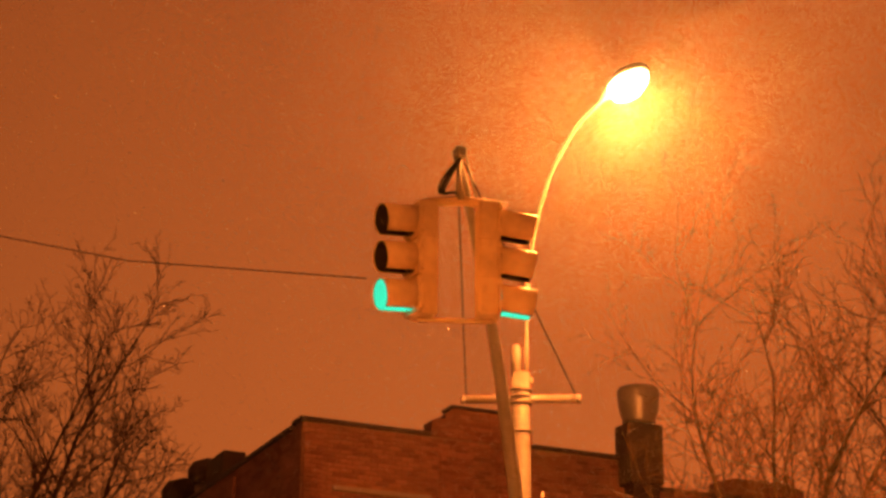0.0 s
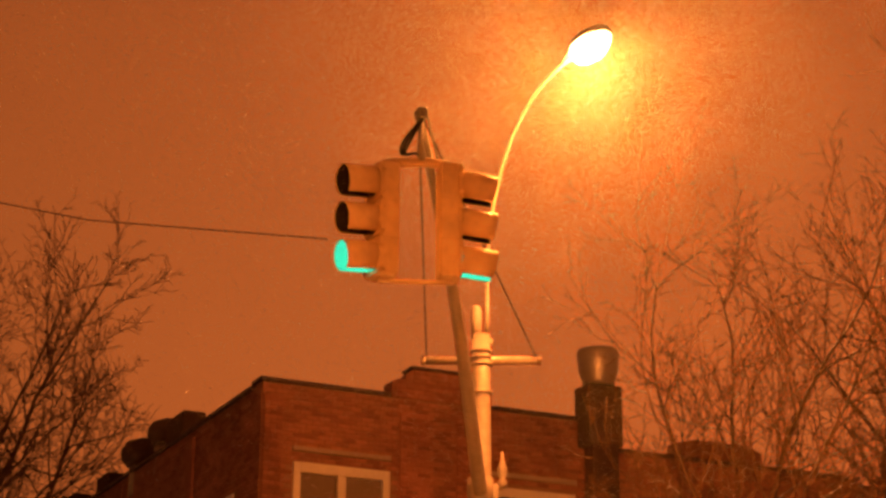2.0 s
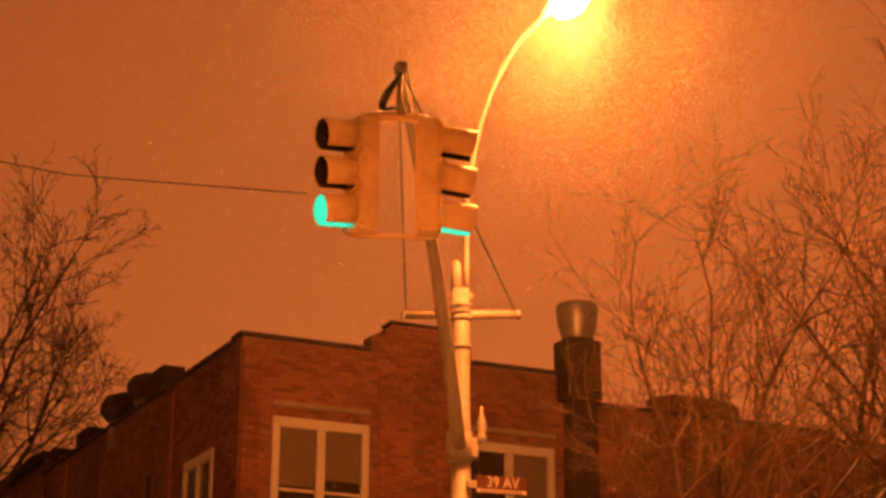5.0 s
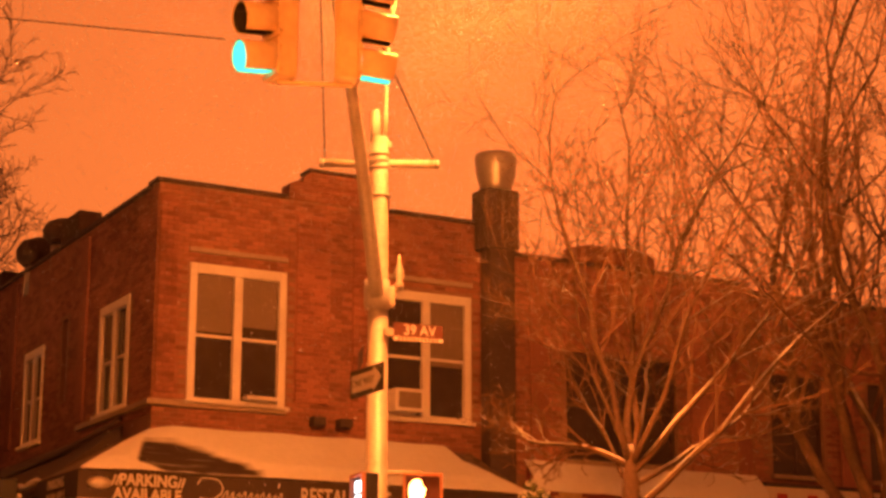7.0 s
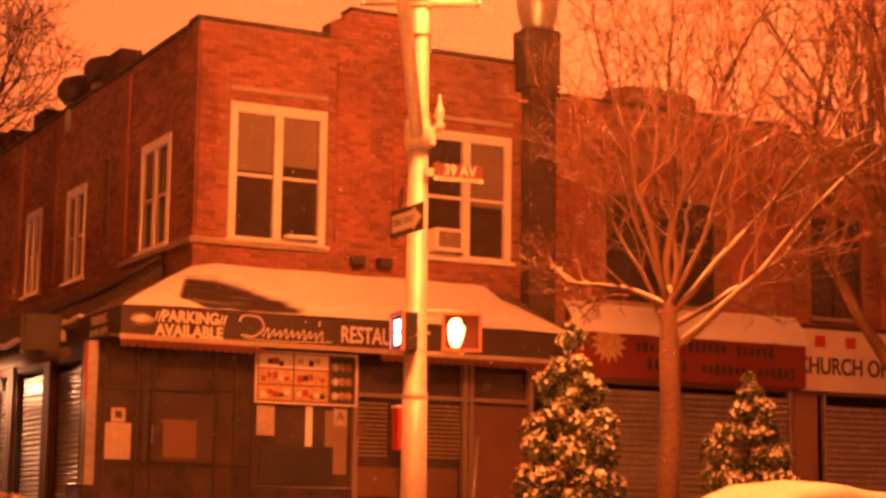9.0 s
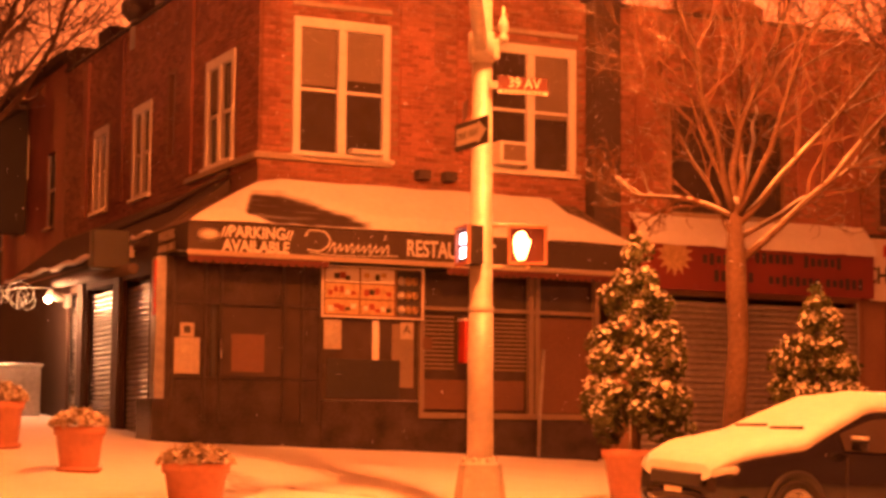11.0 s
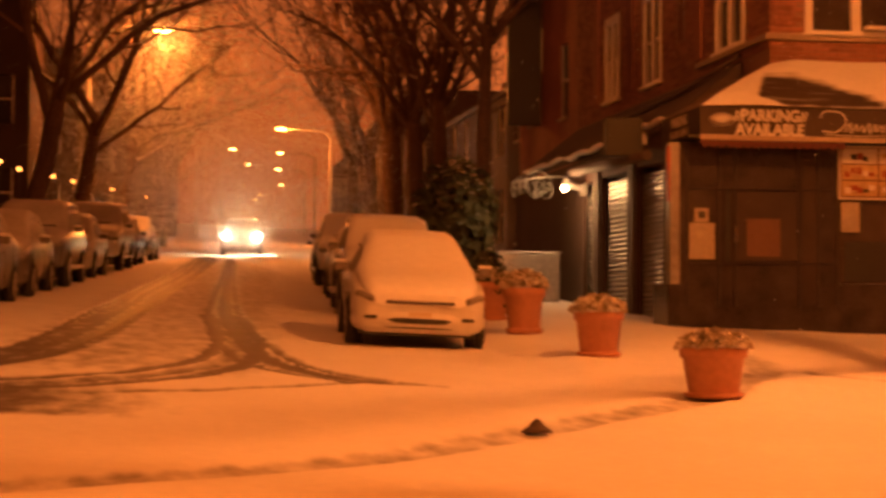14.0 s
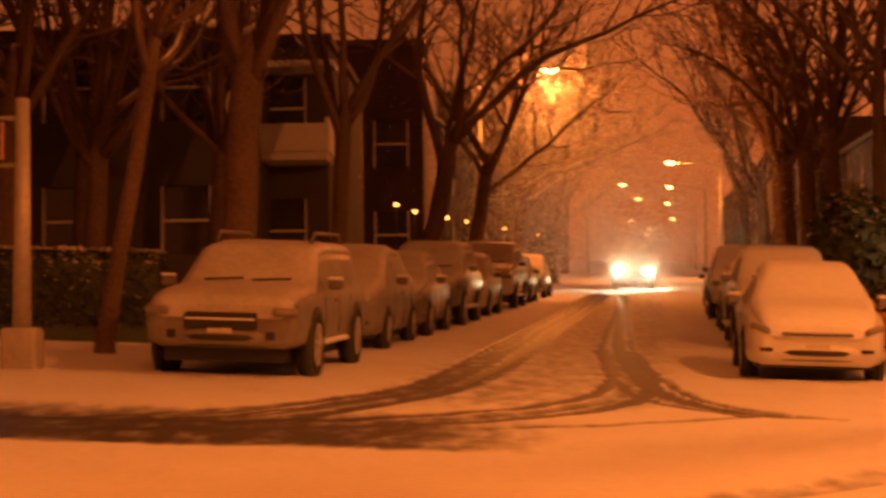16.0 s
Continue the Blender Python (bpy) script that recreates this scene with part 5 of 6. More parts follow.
def topiary(height, seed):
    random.seed(seed)
    t = thing("topiary", "potted evergreen topiary in tiers dusted with snow", "tree", group="potted evergreens")
    part("pot", bm_lathe([(0.29, 0.0), (0.30, 0.04), (0.39, 0.58), (0.43, 0.60), (0.44, 0.70), (0.41, 0.70), (0.38, 0.62)], 28), M["terracotta"], t)
    part("trunk", bm_tube([(0, 0, 0.6), (0.02, 0.01, 1.6), (0, 0, height - 0.3)], [0.045, 0.035, 0.012], 8), M["bark"], t)
    part("stake", bm_tube([(-0.22, -0.08, 0.6), (-0.2, -0.05, 1.5)], 0.015, 6), M["steel"], t)
    k = height / 3.4
    clumps = []
    for z, r, n_, size in ((1.02, 0.46, 8, 0.22), (1.32, 0.52, 9, 0.25), (1.72, 0.44, 8, 0.25), (2.10, 0.36, 7, 0.23), (2.45, 0.27, 6, 0.20), (2.78, 0.17, 4, 0.17), (3.05, 0.08, 3, 0.14), (3.26, 0.0, 1, 0.10)):
        turn = random.uniform(0, 6.28)
        for i in range(n_):
            a = turn + 6.283 * i / n_ + random.uniform(-0.25, 0.25)
            q = r * random.uniform(0.75, 1.2)
            clumps.append((Vector((q * math.cos(a), q * math.sin(a), (z + random.uniform(-0.10, 0.10)) * k)), size * random.uniform(0.8, 1.15)))

    def spot(top=False):
        c, r = random.choices(clumps, [q[1] ** 2 for q in clumps])[0]
        out = Vector((random.gauss(0, 1), random.gauss(0, 1), random.gauss(0.1, 1))).normalized()
        if top:
            out = (out + Vector((0, 0, 0.9)) + Vector((c.x, c.y, 0)) * 0.5).normalized()
        return c + out * r * random.uniform(0.72, 1.05) * (1.0 if top else random.uniform(0.8, 1.0)), out
    leaf_part("foliage", leaf_cloud(7800, spot, 0.046, 0.5), M["leaf"], t)
    leaf_part("snowy_foliage", leaf_cloud(1900, lambda: spot(True), 0.036, 0.7), M["leaf_snow"], t, "clumps of snow on the leaf tips")
    return t


topiary(3.35, 5).matrix_basis = ground_pose(11.74, 19.1, 20)
topiary(2.95, 9).matrix_basis = ground_pose(14.65, 19.4, 130)
tagged(part("mound", bm_lathe([(0.13, 0), (0.10, 0.025), (0.06, 0.05), (0.035, 0.085), (0.01, 0.105)], 14), M["coping"], at=ground_pose(3.13, 14.04)), "small dark lump of frozen slush on the snow", "slush")
random.seed(3)

# ---- cars ----
HATCH = [(0.00, .64, .32, .66, .70, .52), (0.08, .76, .23, .74, .79, .62), (0.35, .84, .20, .82, .89, .70), (1.05, .86, .20, .92, 1.02, .74), (1.25, .86, .20, .93, 1.12, .70),
         (1.95, .86, .20, .92, 1.42, .58), (2.6, .86, .20, .94, 1.50, .57), (3.4, .86, .20, .96, 1.45, .56), (3.9, .85, .22, .98, 1.22, .60), (4.2, .80, .25, .95, 1.02, .66), (4.3, .70, .34, .80, .86, .58)]
SUV = [(0.0, .80, .46, .88, .93, .74), (0.08, .90, .40, 1.00, 1.05, .80), (0.5, .93, .38, 1.06, 1.13, .82), (1.30, .94, .38, 1.12, 1.18, .82), (1.45, .94, .38, 1.13, 1.26, .80), (2.0, .94, .38, 1.14, 1.70, .70),
       (2.6, .94, .38, 1.14, 1.77, .70), (4.2, .94, .38, 1.14, 1.76, .69), (4.6, .93, .40, 1.12, 1.66, .68), (4.72, .90, .42, 1.08, 1.20, .76), (4.78, .84, .5, 1.0, 1.05, .74)]


def car(shape, paint, label, wheel=0.31, axles=(0.86, 3.45), lights=None, scale=(1, 1, 1), snow=1.0, plate=True, suv=False, cover="snow"):
    """A car whose nose points to -y, its middle line on x = 0."""
    c = thing("car", label, "car", group="parked cars")
    st = np.array(shape) * (scale[1], scale[0], scale[2], scale[2], scale[2], scale[0])
    ys = np.linspace(0, st[-1, 0], 44)
    ys = np.sort(np.concatenate([ys, [0.03, 0.07, st[-1, 0] - 0.04]]))
    rows = []
    for y in ys:
        w, zb, belt, top, wt = [np.interp(y, st[:, 0], st[:, k]) for k in range(1, 6)]
        rows.append((y, w, zb, belt, top, wt))

    def loft(ring_of, name, material, lab="", closed=True):
        bm = bmesh.new()
        rings = [[bm.verts.new(p) for p in ring_of(*r)] for r in rows]
        for a, b in zip(rings, rings[1:]):
            n = len(a)
            for k in range(n if closed else n - 1):
                bm.faces.new((a[k], a[(k + 1) % n], b[(k + 1) % n], b[k])).smooth = True
        bm.faces.new(rings[0]), bm.faces.new(rings[-1][::-1])
        return part(name, bm, material, c, lab)

    def body_ring(y, w, zb, belt, top, wt):
        half = [(0.80 * w, zb), (0.96 * w, zb + 0.07), (w, (zb + belt) / 2), (0.985 * w, belt - 0.05), (0.93 * w, belt), (wt + 0.02, top - 0.07), (wt * 0.86, top - 0.012), (wt * 0.4, top)]
        return [(x, y, z) for x, z in half] + [(-x, y, z) for x, z in half[::-1]]
    loft(body_ring, "body", paint)
    if snow:
        def snow_ring(y, w, zb, belt, top, wt):
            d = 0.055 * snow * (1 + 0.25 * noise.noise((y * 2, 0, 1)))
            edge = 0.6 + 0.4 * min(1, y / 0.3, (ys[-1] - y) / 0.3)
            half = [(wt + 0.035, top - 0.085), (wt + 0.02, top - 0.03 + d * 0.5 * edge), (wt * 0.86, top + d * edge), (wt * 0.4, top + d * 1.15 * edge)]
            low = [(wt * 0.9, top - 0.12)]
            return [(x, y - 0.02, z) for x, z in low + half] + [(-x, y - 0.02, z) for x, z in (low + half)[::-1]]
        loft(snow_ring, "snow_cover", M[cover], "soft snow over bonnet, windscreen and roof" if cover == "snow" else "thin frosty snow over bonnet, windscreen and roof")
    # side windows between belt and roof
    g = [r for r in rows if r[4] - r[3] > 0.28 * scale[2]]
    for s in (-1, 1):
        bm = bmesh.new()
        lo = [bm.verts.new((s * (0.93 * r[1] + 0.006), r[0], r[3] + 0.02)) for r in g]
        hi = [bm.verts.new((s * (0.93 * r[1] + 0.006 + (r[5] + 0.02 - 0.93 * r[1]) * 0.80), r[0], r[3] + (r[4] - 0.07 - r[3]) * 0.80)) for r in g]
        for k in range(len(g) - 1):
            bm.faces.new((lo[k], lo[k + 1], hi[k + 1], hi[k])).smooth = True
        part("side_window", bm, M["glass"] if paint == M["paint_black"] else M["frosted"], c)
        w0 = np.interp(1.35 * scale[1], st[:, 0], st[:, 1])
        zm = np.interp(1.45 * scale[1], st[:, 0], st[:, 3])
        mir = bm_box(-0.09, 0.09, -0.05, 0.06, -0.06, 0.06, 0.03)
        mr = part("mirror", mir, M["paint_dark"] if paint != M["paint_black"] else paint, c, at=pose(s * (w0 + 0.10), 1.55 * scale[1], zm + 0.09))
        part("mirror_snow", bm_box(-0.09, 0.09, -0.05, 0.06, 0.062, 0.10, 0.015), M["snow"], mr)
        # lamps at the nose
        hy = 0.05 if suv else 0.13
        hz = np.interp(hy, st[:, 0], st[:, 3]) - 0.08 * scale[2]
        hw = np.interp(hy, st[:, 0], st[:, 1])
        part("headlight", bm_lathe([(0.20, -0.1), (0.22, 0.1), (0.15, 0.16), (0.05, 0.18)], 16) if lights else bm_box(-0.15, 0.15, -0.10, 0.03, -0.045, 0.05, 0.042), lights or (M["lens"] if paint == M["paint_black"] else M["frosted"]), c, at=pose(s * (hw - 0.20), hy - 0.15, hz, 90, 0, 0) if lights else pose(s * (hw - 0.13), hy - (0.03 if suv else 0.01), hz, -12, 0 if suv else -14 * s, s * (12 if suv else 38)))
        part("fog_lamp", bm_box(-0.08, 0.08, -0.03, 0.03, -0.05 if suv else -0.025, 0.05 if suv else 0.025, 0.012), M["black"], c, at=pose(s * 0.60 * scale[0], 0.02, st[0, 2] + 0.10, 0, 0, s * 22))
        for ax in axles:
            ww = np.interp(ax * scale[1], st[:, 0], st[:, 1])
            wm = pose(s * (ww - 0.10), ax * scale[1], wheel, 0, 90 * s, 0)
            part("wheel_arch", bm_lathe([(wheel * 1.17, 0), (wheel * 1.17, 0.108), (wheel * 0.9, 0.108), (wheel * 0.9, 0.0)], 28), M["black"], c, at=pose(s * (ww - 0.10), ax * scale[1], wheel + 0.02, 0, 90 * s, 0))
            wh = part("wheel", bm_lathe([(wheel * 0.70, -0.10), (wheel * 0.95, -0.10), (wheel, -0.07), (wheel, 0.09), (wheel * 0.95, 0.125), (wheel * 0.70, 0.125), (wheel * 0.66, 0.06)], 28), M["rubber"], c, "black tyre", at=wm)
            part("rim", bm_lathe([(wheel * 0.66, 0.085), (wheel * 0.69, 0.12), (wheel * 0.60, 0.125), (wheel * 0.57, 0.095)], 28), M["rim"], wh)
            for k in range(7):
                part("spoke", bm_box(wheel * 0.08, wheel * 0.62, -0.028, 0.028, 0.095, 0.13, 0.008), M["rim"], wh, at=pose(0, 0, 0, 0, 0, k * 360 / 7))
            part("hub", bm_lathe([(wheel * 0.17, 0.09), (wheel * 0.17, 0.135), (wheel * 0.08, 0.145)], 14), M["rim"], wh)
    z0 = st[0, 2]
    zt = st[0, 3]
    gw = 0.42 * scale[0]
    part("grille", bm_box(-gw, gw, -0.05, 0.06, zt - 0.20 if suv else zt - (0.15 if paint == M["paint_black"] else 0.05), zt - (0.01 if suv else 0.01), 0.012), M["black"], c)
    part("grille_bar", bm_box(-gw * 0.96, gw * 0.96, -0.06, 0.0, zt - (0.10 if suv else 0.03), zt - (0.075 if suv else 0.015), 0.004), M["snow"] if suv else M["chrome"], c)
    wide = 0.80 * scale[0]
    bend = [(wide * u, 0.055 + 0.26 * abs(u) ** 2.6 - 0.02, z0 + 0.07) for u in np.linspace(-1, 1, 15)]
    part("bumper", bm_tube(bend, [0.09] + [0.115] * 13 + [0.09], 12), paint, c)
    part("lower_intake", bm_tube([(x * 0.62, y * 0.45 - 0.075, z + 0.0) for x, y, z in bend], [0.01] + [0.042] * 13 + [0.01], 8), M["black"], c)
    part("bumper_lip", bm_tube([(x * 0.8, y * 0.7 - 0.05, z - 0.085) for x, y, z in bend], 0.018, 6), M["black"], c)
    for s in (-1, 1):
        for y in (1.50, 2.45, 3.25):
            y *= scale[1]
            w1, zb1, belt1 = [np.interp(y, st[:, 0], st[:, k]) for k in (1, 2, 3)]
            part("door_seam", bm_tube([(s * (0.985 * w1 + 0.001), y, zb1 + 0.14), (s * (w1 + 0.001), y, (zb1 + belt1) / 2), (s * (0.985 * w1 + 0.001), y, belt1 - 0.06)], 0.007, 5), M["black"], c)
        y = 2.2 * scale[1]
        w1, belt1 = np.interp(y, st[:, 0], st[:, 1]), np.interp(y, st[:, 0], st[:, 3])
        part("door_handle", bm_box(-0.015, 0.015, -0.09, 0.09, -0.018, 0.018, 0.008), M["paint_dark"], c, at=pose(s * (w1 + 0.006), y, belt1 - 0.12))
    if plate:
        part("number_plate", bm_box(-0.15, 0.15, -0.062, -0.056, z0 + 0.05, z0 + 0.18, 0.003), M["plate"], c)
    part("underside", bm_box(-0.72 * scale[0], 0.72 * scale[0], 0.25, st[-1, 0] - 0.25, 0.18, z0 + 0.05), M["black"], c)
    for s in (-1, 1) if suv or paint == M["paint_black"] else ():
        part("wiper", bm_tube([(s * 0.30 - 0.24, 1.12 * scale[1] + (0.2 if suv else 0), np.interp(1.12 * scale[1] + (0.2 if suv else 0), st[:, 0], st[:, 4]) + 0.075), (s * 0.30 + 0.24, 1.16 * scale[1] + (0.2 if suv else 0), np.interp(1.16 * scale[1] + (0.2 if suv else 0), st[:, 0], st[:, 4]) + 0.08)], 0.016, 6), M["black"], c)
    if suv:
        for s in (-1, 1):
            part("roof_rail", bm_tube([(s * 0.62, 2.2, 1.62), (s * 0.62, 2.4, 1.74), (s * 0.62, 4.1, 1.74), (s * 0.62, 4.3, 1.62)], 0.025, 8), M["paint_dark"], c)
        part("running_board", bm_box(-1.0, 1.0, 1.35, 3.0, 0.36, 0.42, 0.02), M["snow"], c)
    return c


def park(c, x, y, turn):
    """Stands a car on the sloping ground."""
    e = 0.5
    n = Vector((-(gz(x + e, y) - gz(x - e, y)), -(gz(x, y + e) - gz(x, y - e)), 2 * e))
    n = Vector((0.037, -0.053, 1)).normalized()
    f = Vector((-math.sin(radians(turn)), math.cos(radians(turn)), 0))
    f = (f - n * f.dot(n)).normalized()
    r = f.cross(n)
    m = Matrix((r, f, n)).transposed().to_4x4()
    c.matrix_basis = Matrix.Translation((x, y, -0.037 * x + 0.053 * y - 0.01)) @ m


park(car(HATCH, M["paint_black"], "black hatchback with thick snow over bonnet and roof", scale=(1.03, 1.05, 1.06), wheel=0.35), 10.76, 16.75, -86)
park(car(HATCH, M["paint_white"], "compact car covered all over in fresh snow", scale=(1.03, 1.0, 0.98)), 3.60, 23.1, STREET_TURN)
park(car(SUV, M["paint_grey"], "frosted off-roader with a roof rack, snow on its bonnet", wheel=0.38, axles=(0.95, 3.75), suv=True, scale=(1.03, 1, 0.89), cover="frost"), -3.58, 21.4, STREET_TURN)
kinds = [(HATCH, "paint_grey", (1.0, 1.05, 1.05)), (HATCH, "paint_dark", (1.0, 1.0, 1.0)), (SUV, "paint_dark", (0.95, 0.98, 0.98)), (HATCH, "paint_white", (1, 1.05, 1.0)), (SUV, "paint_white", (1, 1.1, 1.05)), (HATCH, "paint_grey", (1, 1, 1)), (HATCH, "paint_dark", (1, 1, 1.02))]
for (shape, paint, sc), y in zip(kinds, (28.0, 33.2, 38.6, 44.6, 51.5, 58.5, 66)):
    x = street(y, 0)[0] - 3.80
    park(car(shape, M[paint], "snow-covered car in the row along the kerb", scale=sc, cover="frost", wheel=0.38 if shape is SUV else 0.31, axles=(0.95, 3.75) if shape is SUV else (0.86, 3.45), suv=shape is SUV), x, y, STREET_TURN)
for (shape, paint, sc), y in zip([kinds[2], kinds[3], kinds[4], kinds[1]], (31.2, 38.5, 46, 54.5)):
    x = street(y, 0)[0] + 3.42
    park(car(shape, M[paint], "snow-covered car parked behind another at the kerb", scale=sc, wheel=0.38 if shape is SUV else 0.31, axles=(0.95, 3.75) if shape is SUV else (0.86, 3.45), suv=shape is SUV), x, y, STREET_TURN)
far_car = car(SUV, M["paint_dark"], "car facing along the street with its headlights on", wheel=0.38, axles=(0.95, 3.75), lights=M["head_bulb"], snow=0, plate=False)
park(far_car, 4.9, 84.0, STREET_TURN)
for side in (-0.66, 0.66):
    beam = bpy.data.lights.new("headlight_light", "SPOT")
    beam.energy, beam.shadow_soft_size, beam.color, beam.spot_size, beam.spot_blend = 1500, 0.12, (1.0, 0.62, 0.26), radians(150), 0.4
    beam_ob = new("headlight_light", beam)
    beam_ob.matrix_basis = pose(4.9 + side, 83.3, float(gz(4.9, 84.0)) + 0.92, -90, 0, 0)

# ---- trees ----


def tree(x, y, height, fork, seed, radius=0.16, limbs=6, spread=0.55, lean=(0, 0), twigs=6, label="bare street tree with snow along its limbs", plan=None, fine=0.006, bark=None):
    """A bare tree: limbs that fork into branches, twigs and shoots, each bending up towards the light."""
    rnd = random.Random(seed)
    t = thing("tree", label, "tree", at=ground_pose(x, y), group="street trees")
    wood = bmesh.new()
    top = Vector((lean[0] * fork, lean[1] * fork, fork))
    bend = Vector((rnd.uniform(-0.06, 0.06), rnd.uniform(-0.06, 0.06), 0))
    bm_tube([(0, 0, -0.1), (0, 0, 0.12), top * 0.25 + bend, top * 0.55 - bend * 0.5, top * 0.86, top * 0.97, top * 1.08], [radius * 1.5, radius * 1.15, radius * 1.02, radius * 0.97, radius * 0.92, radius * 0.72, radius * 0.25], 12, wood)
    part("trunk", wood, M["bark"], t)
    vs, fs = [], []

    def stick(a, b, r0, r1):
        d = (b - a)
        if d.length < 1e-4:
            return
        d = d.normalized()
        s = d.orthogonal().normalized()
        u = d.cross(s)
        k = len(vs)
        for p, r in ((a, r0), (b, r1)):
            for i in range(3):
                an = i * 2.0944
                vs.append(tuple(p + (s * math.cos(an) + u * math.sin(an)) * r))
        fs.extend([(k, k + 1, k + 4, k + 3), (k + 1, k + 2, k + 5, k + 4), (k + 2, k, k + 3, k + 5)])

    def wander(p, d, length, steps, up, jitter):
        pts = [p.copy()]
        for _ in range(steps):
            d = (d + Vector((rnd.gauss(0, jitter), rnd.gauss(0, jitter), rnd.gauss(0, jitter) + up))).normalized()
            p = p + d * (length / steps)
            pts.append(p.copy())
        return pts

    def offshoot(pts, k, angle):
        """A start between two places of a branch and a way that leaves it at an angle."""
        ahead = (pts[k] - pts[k - 1]).normalized()
        aside = ahead.orthogonal().normalized()
        aside.rotate(Matrix.Rotation(rnd.uniform(0, 6.283), 3, ahead))
        return pts[k].lerp(pts[k - 1], rnd.random()), (ahead * math.cos(angle) + aside * math.sin(angle)).normalized()

    def sprout(pts, length, r, level):
        steps = len(pts) - 1
        count = (9 + twigs, 4 + twigs // 2, 2 + twigs // 3)[level]
        for c in range(count):
            f = 0.22 + 0.76 * (c + rnd.random()) / count
            k = min(steps, max(1, int(math.ceil(f * steps))))
            p, d = offshoot(pts, k, math.radians(rnd.uniform(28, 58)))
            ln = length * (0.50, 0.46, 0.50)[level] * rnd.uniform(0.55, 1.15) * (1.15 - 0.55 * f)
            n_ = (6, 4, 2)[level]
            q = wander(p, d, ln, n_, (0.09, 0.09, 0.05)[level], (0.15, 0.16, 0.18)[level])
            r1 = max(fine * (1.7, 1.2, 1.0)[level], r * (1 - 0.75 * f) * (0.50, 0.5, 0.6)[level])
            for w in range(n_):
                stick(q[w], q[w + 1], max(fine * 0.8, r1 * (1 - 0.75 * w / n_)), max(fine * 0.7, r1 * (1 - 0.75 * (w + 1) / n_)))
            if level < 2:
                sprout(q, ln, r1, level + 1)

    for i in range(len(plan) if plan else limbs):
        az = 2 * math.pi * (i + rnd.uniform(-0.3, 0.3)) / limbs
        sp = spread * rnd.uniform(0.5, 1.5)
        d = Vector((math.cos(az) * sp + lean[0] * 0.9, math.sin(az) * sp + lean[1] * 0.9, 1)).normalized()
        length = (height - fork) * rnd.uniform(0.75, 1.1)
        start, rise, r0, jig = top * rnd.uniform(0.74, 1.0), 0.035, radius * rnd.uniform(0.42, 0.66), 0.13
        if plan:
            # limbs set out across the street front: where on the trunk, sideways, depth, up, length, rise, girth
            at, sx, sd, up, length, rise, girth = plan[i]
            d = Vector((0.83 * sx + 0.56 * sd, -0.56 * sx + 0.83 * sd, up)).normalized()
            start, r0, jig = top * at, radius * girth * 0.86, 0.14
        pts = wander(start, d, length, 10, rise, jig)
        part("limb", bm_tube(pts, [max(fine, r0 * (1 - 0.88 * k / 10)) for k in range(11)], 7), bark or M["bark"], t)
        sprout(pts, length, r0, 0)
    me = bpy.data.meshes.new("twigs")
    me.from_pydata(vs, [], fs)
    tagged(leaf_part("twig_mass", me, M["twig"], t, "fine bare twigs"), kind="stuff")
    return t


tree(13.64, 19.75, 10.6, 3.70, 14, 0.145, 8, 0.62, twigs=7, label="bare street tree with snow-lined limbs before the shops", bark=M["snowy_bark"],
     plan=[(1.0, -1.0, 0.1, 0.62, 2.1, 0.02, 0.40), (1.0, 0.02, 0.1, 1.0, 6.3, 0.02, 0.50), (1.0, -0.22, -0.3, 1.0, 5.6, 0.03, 0.42), (1.0, 0.42, 0.3, 1.0, 5.9, 0.03, 0.44),
           (0.97, 0.85, -0.2, 0.8, 4.9, 0.05, 0.44), (0.84, 1.0, 0.05, 0.72, 5.4, 0.015, 0.46), (0.98, -0.26, 0.4, 1.0, 5.0, 0.05, 0.30), (1.0, -0.42, -0.25, 1.1, 4.0, 0.06, 0.26),
           (0.92, -0.75, 0.4, 0.85, 3.0, 0.02, 0.28), (0.93, 0.7, 0.5, 0.7, 4.2, 0.04, 0.36), (0.98, 0.2, 0.7, 1.0, 4.8, 0.05, 0.36), (1.0, 0.25, -0.55, 1.0, 5.2, 0.04, 0.36)])
tree(18.1, 19.9, 12.2, 3.6, 12, 0.17, 8, 0.45, twigs=5, fine=0.007)
tree(24.0, 20.2, 11.5, 3.5, 13, 0.17, 6, 0.5, twigs=3, fine=0.008)
for i, (x, y, h, r, ln) in enumerate(((8.2, 43.0, 15.0, 0.20, (0.02, 0)), (8.6, 51.0, 14.0, 0.2, (-0.02, 0)), (9.4, 60.0, 14, 0.3, (-0.05, 0)), (9.7, 68.0, 15.0, 0.38, (-0.03, 0)), (11.3, 86.0, 15.0, 0.3, (-0.05, 0)), (12.6, 104, 16, 0.3, (-0.06, 0)))):
    tree(x, y, h, 6.4 if i == 0 else 5.2, 20 + i, r * (0.8 if i == 0 else 1), 8 if i == 0 else 6, 0.5 if i == 0 else 0.55, ln, twigs=8 if i == 0 else (4 if i < 3 else 2), label="tall bare street tree on the far pavement", fine=0.009 + 0.0015 * i)
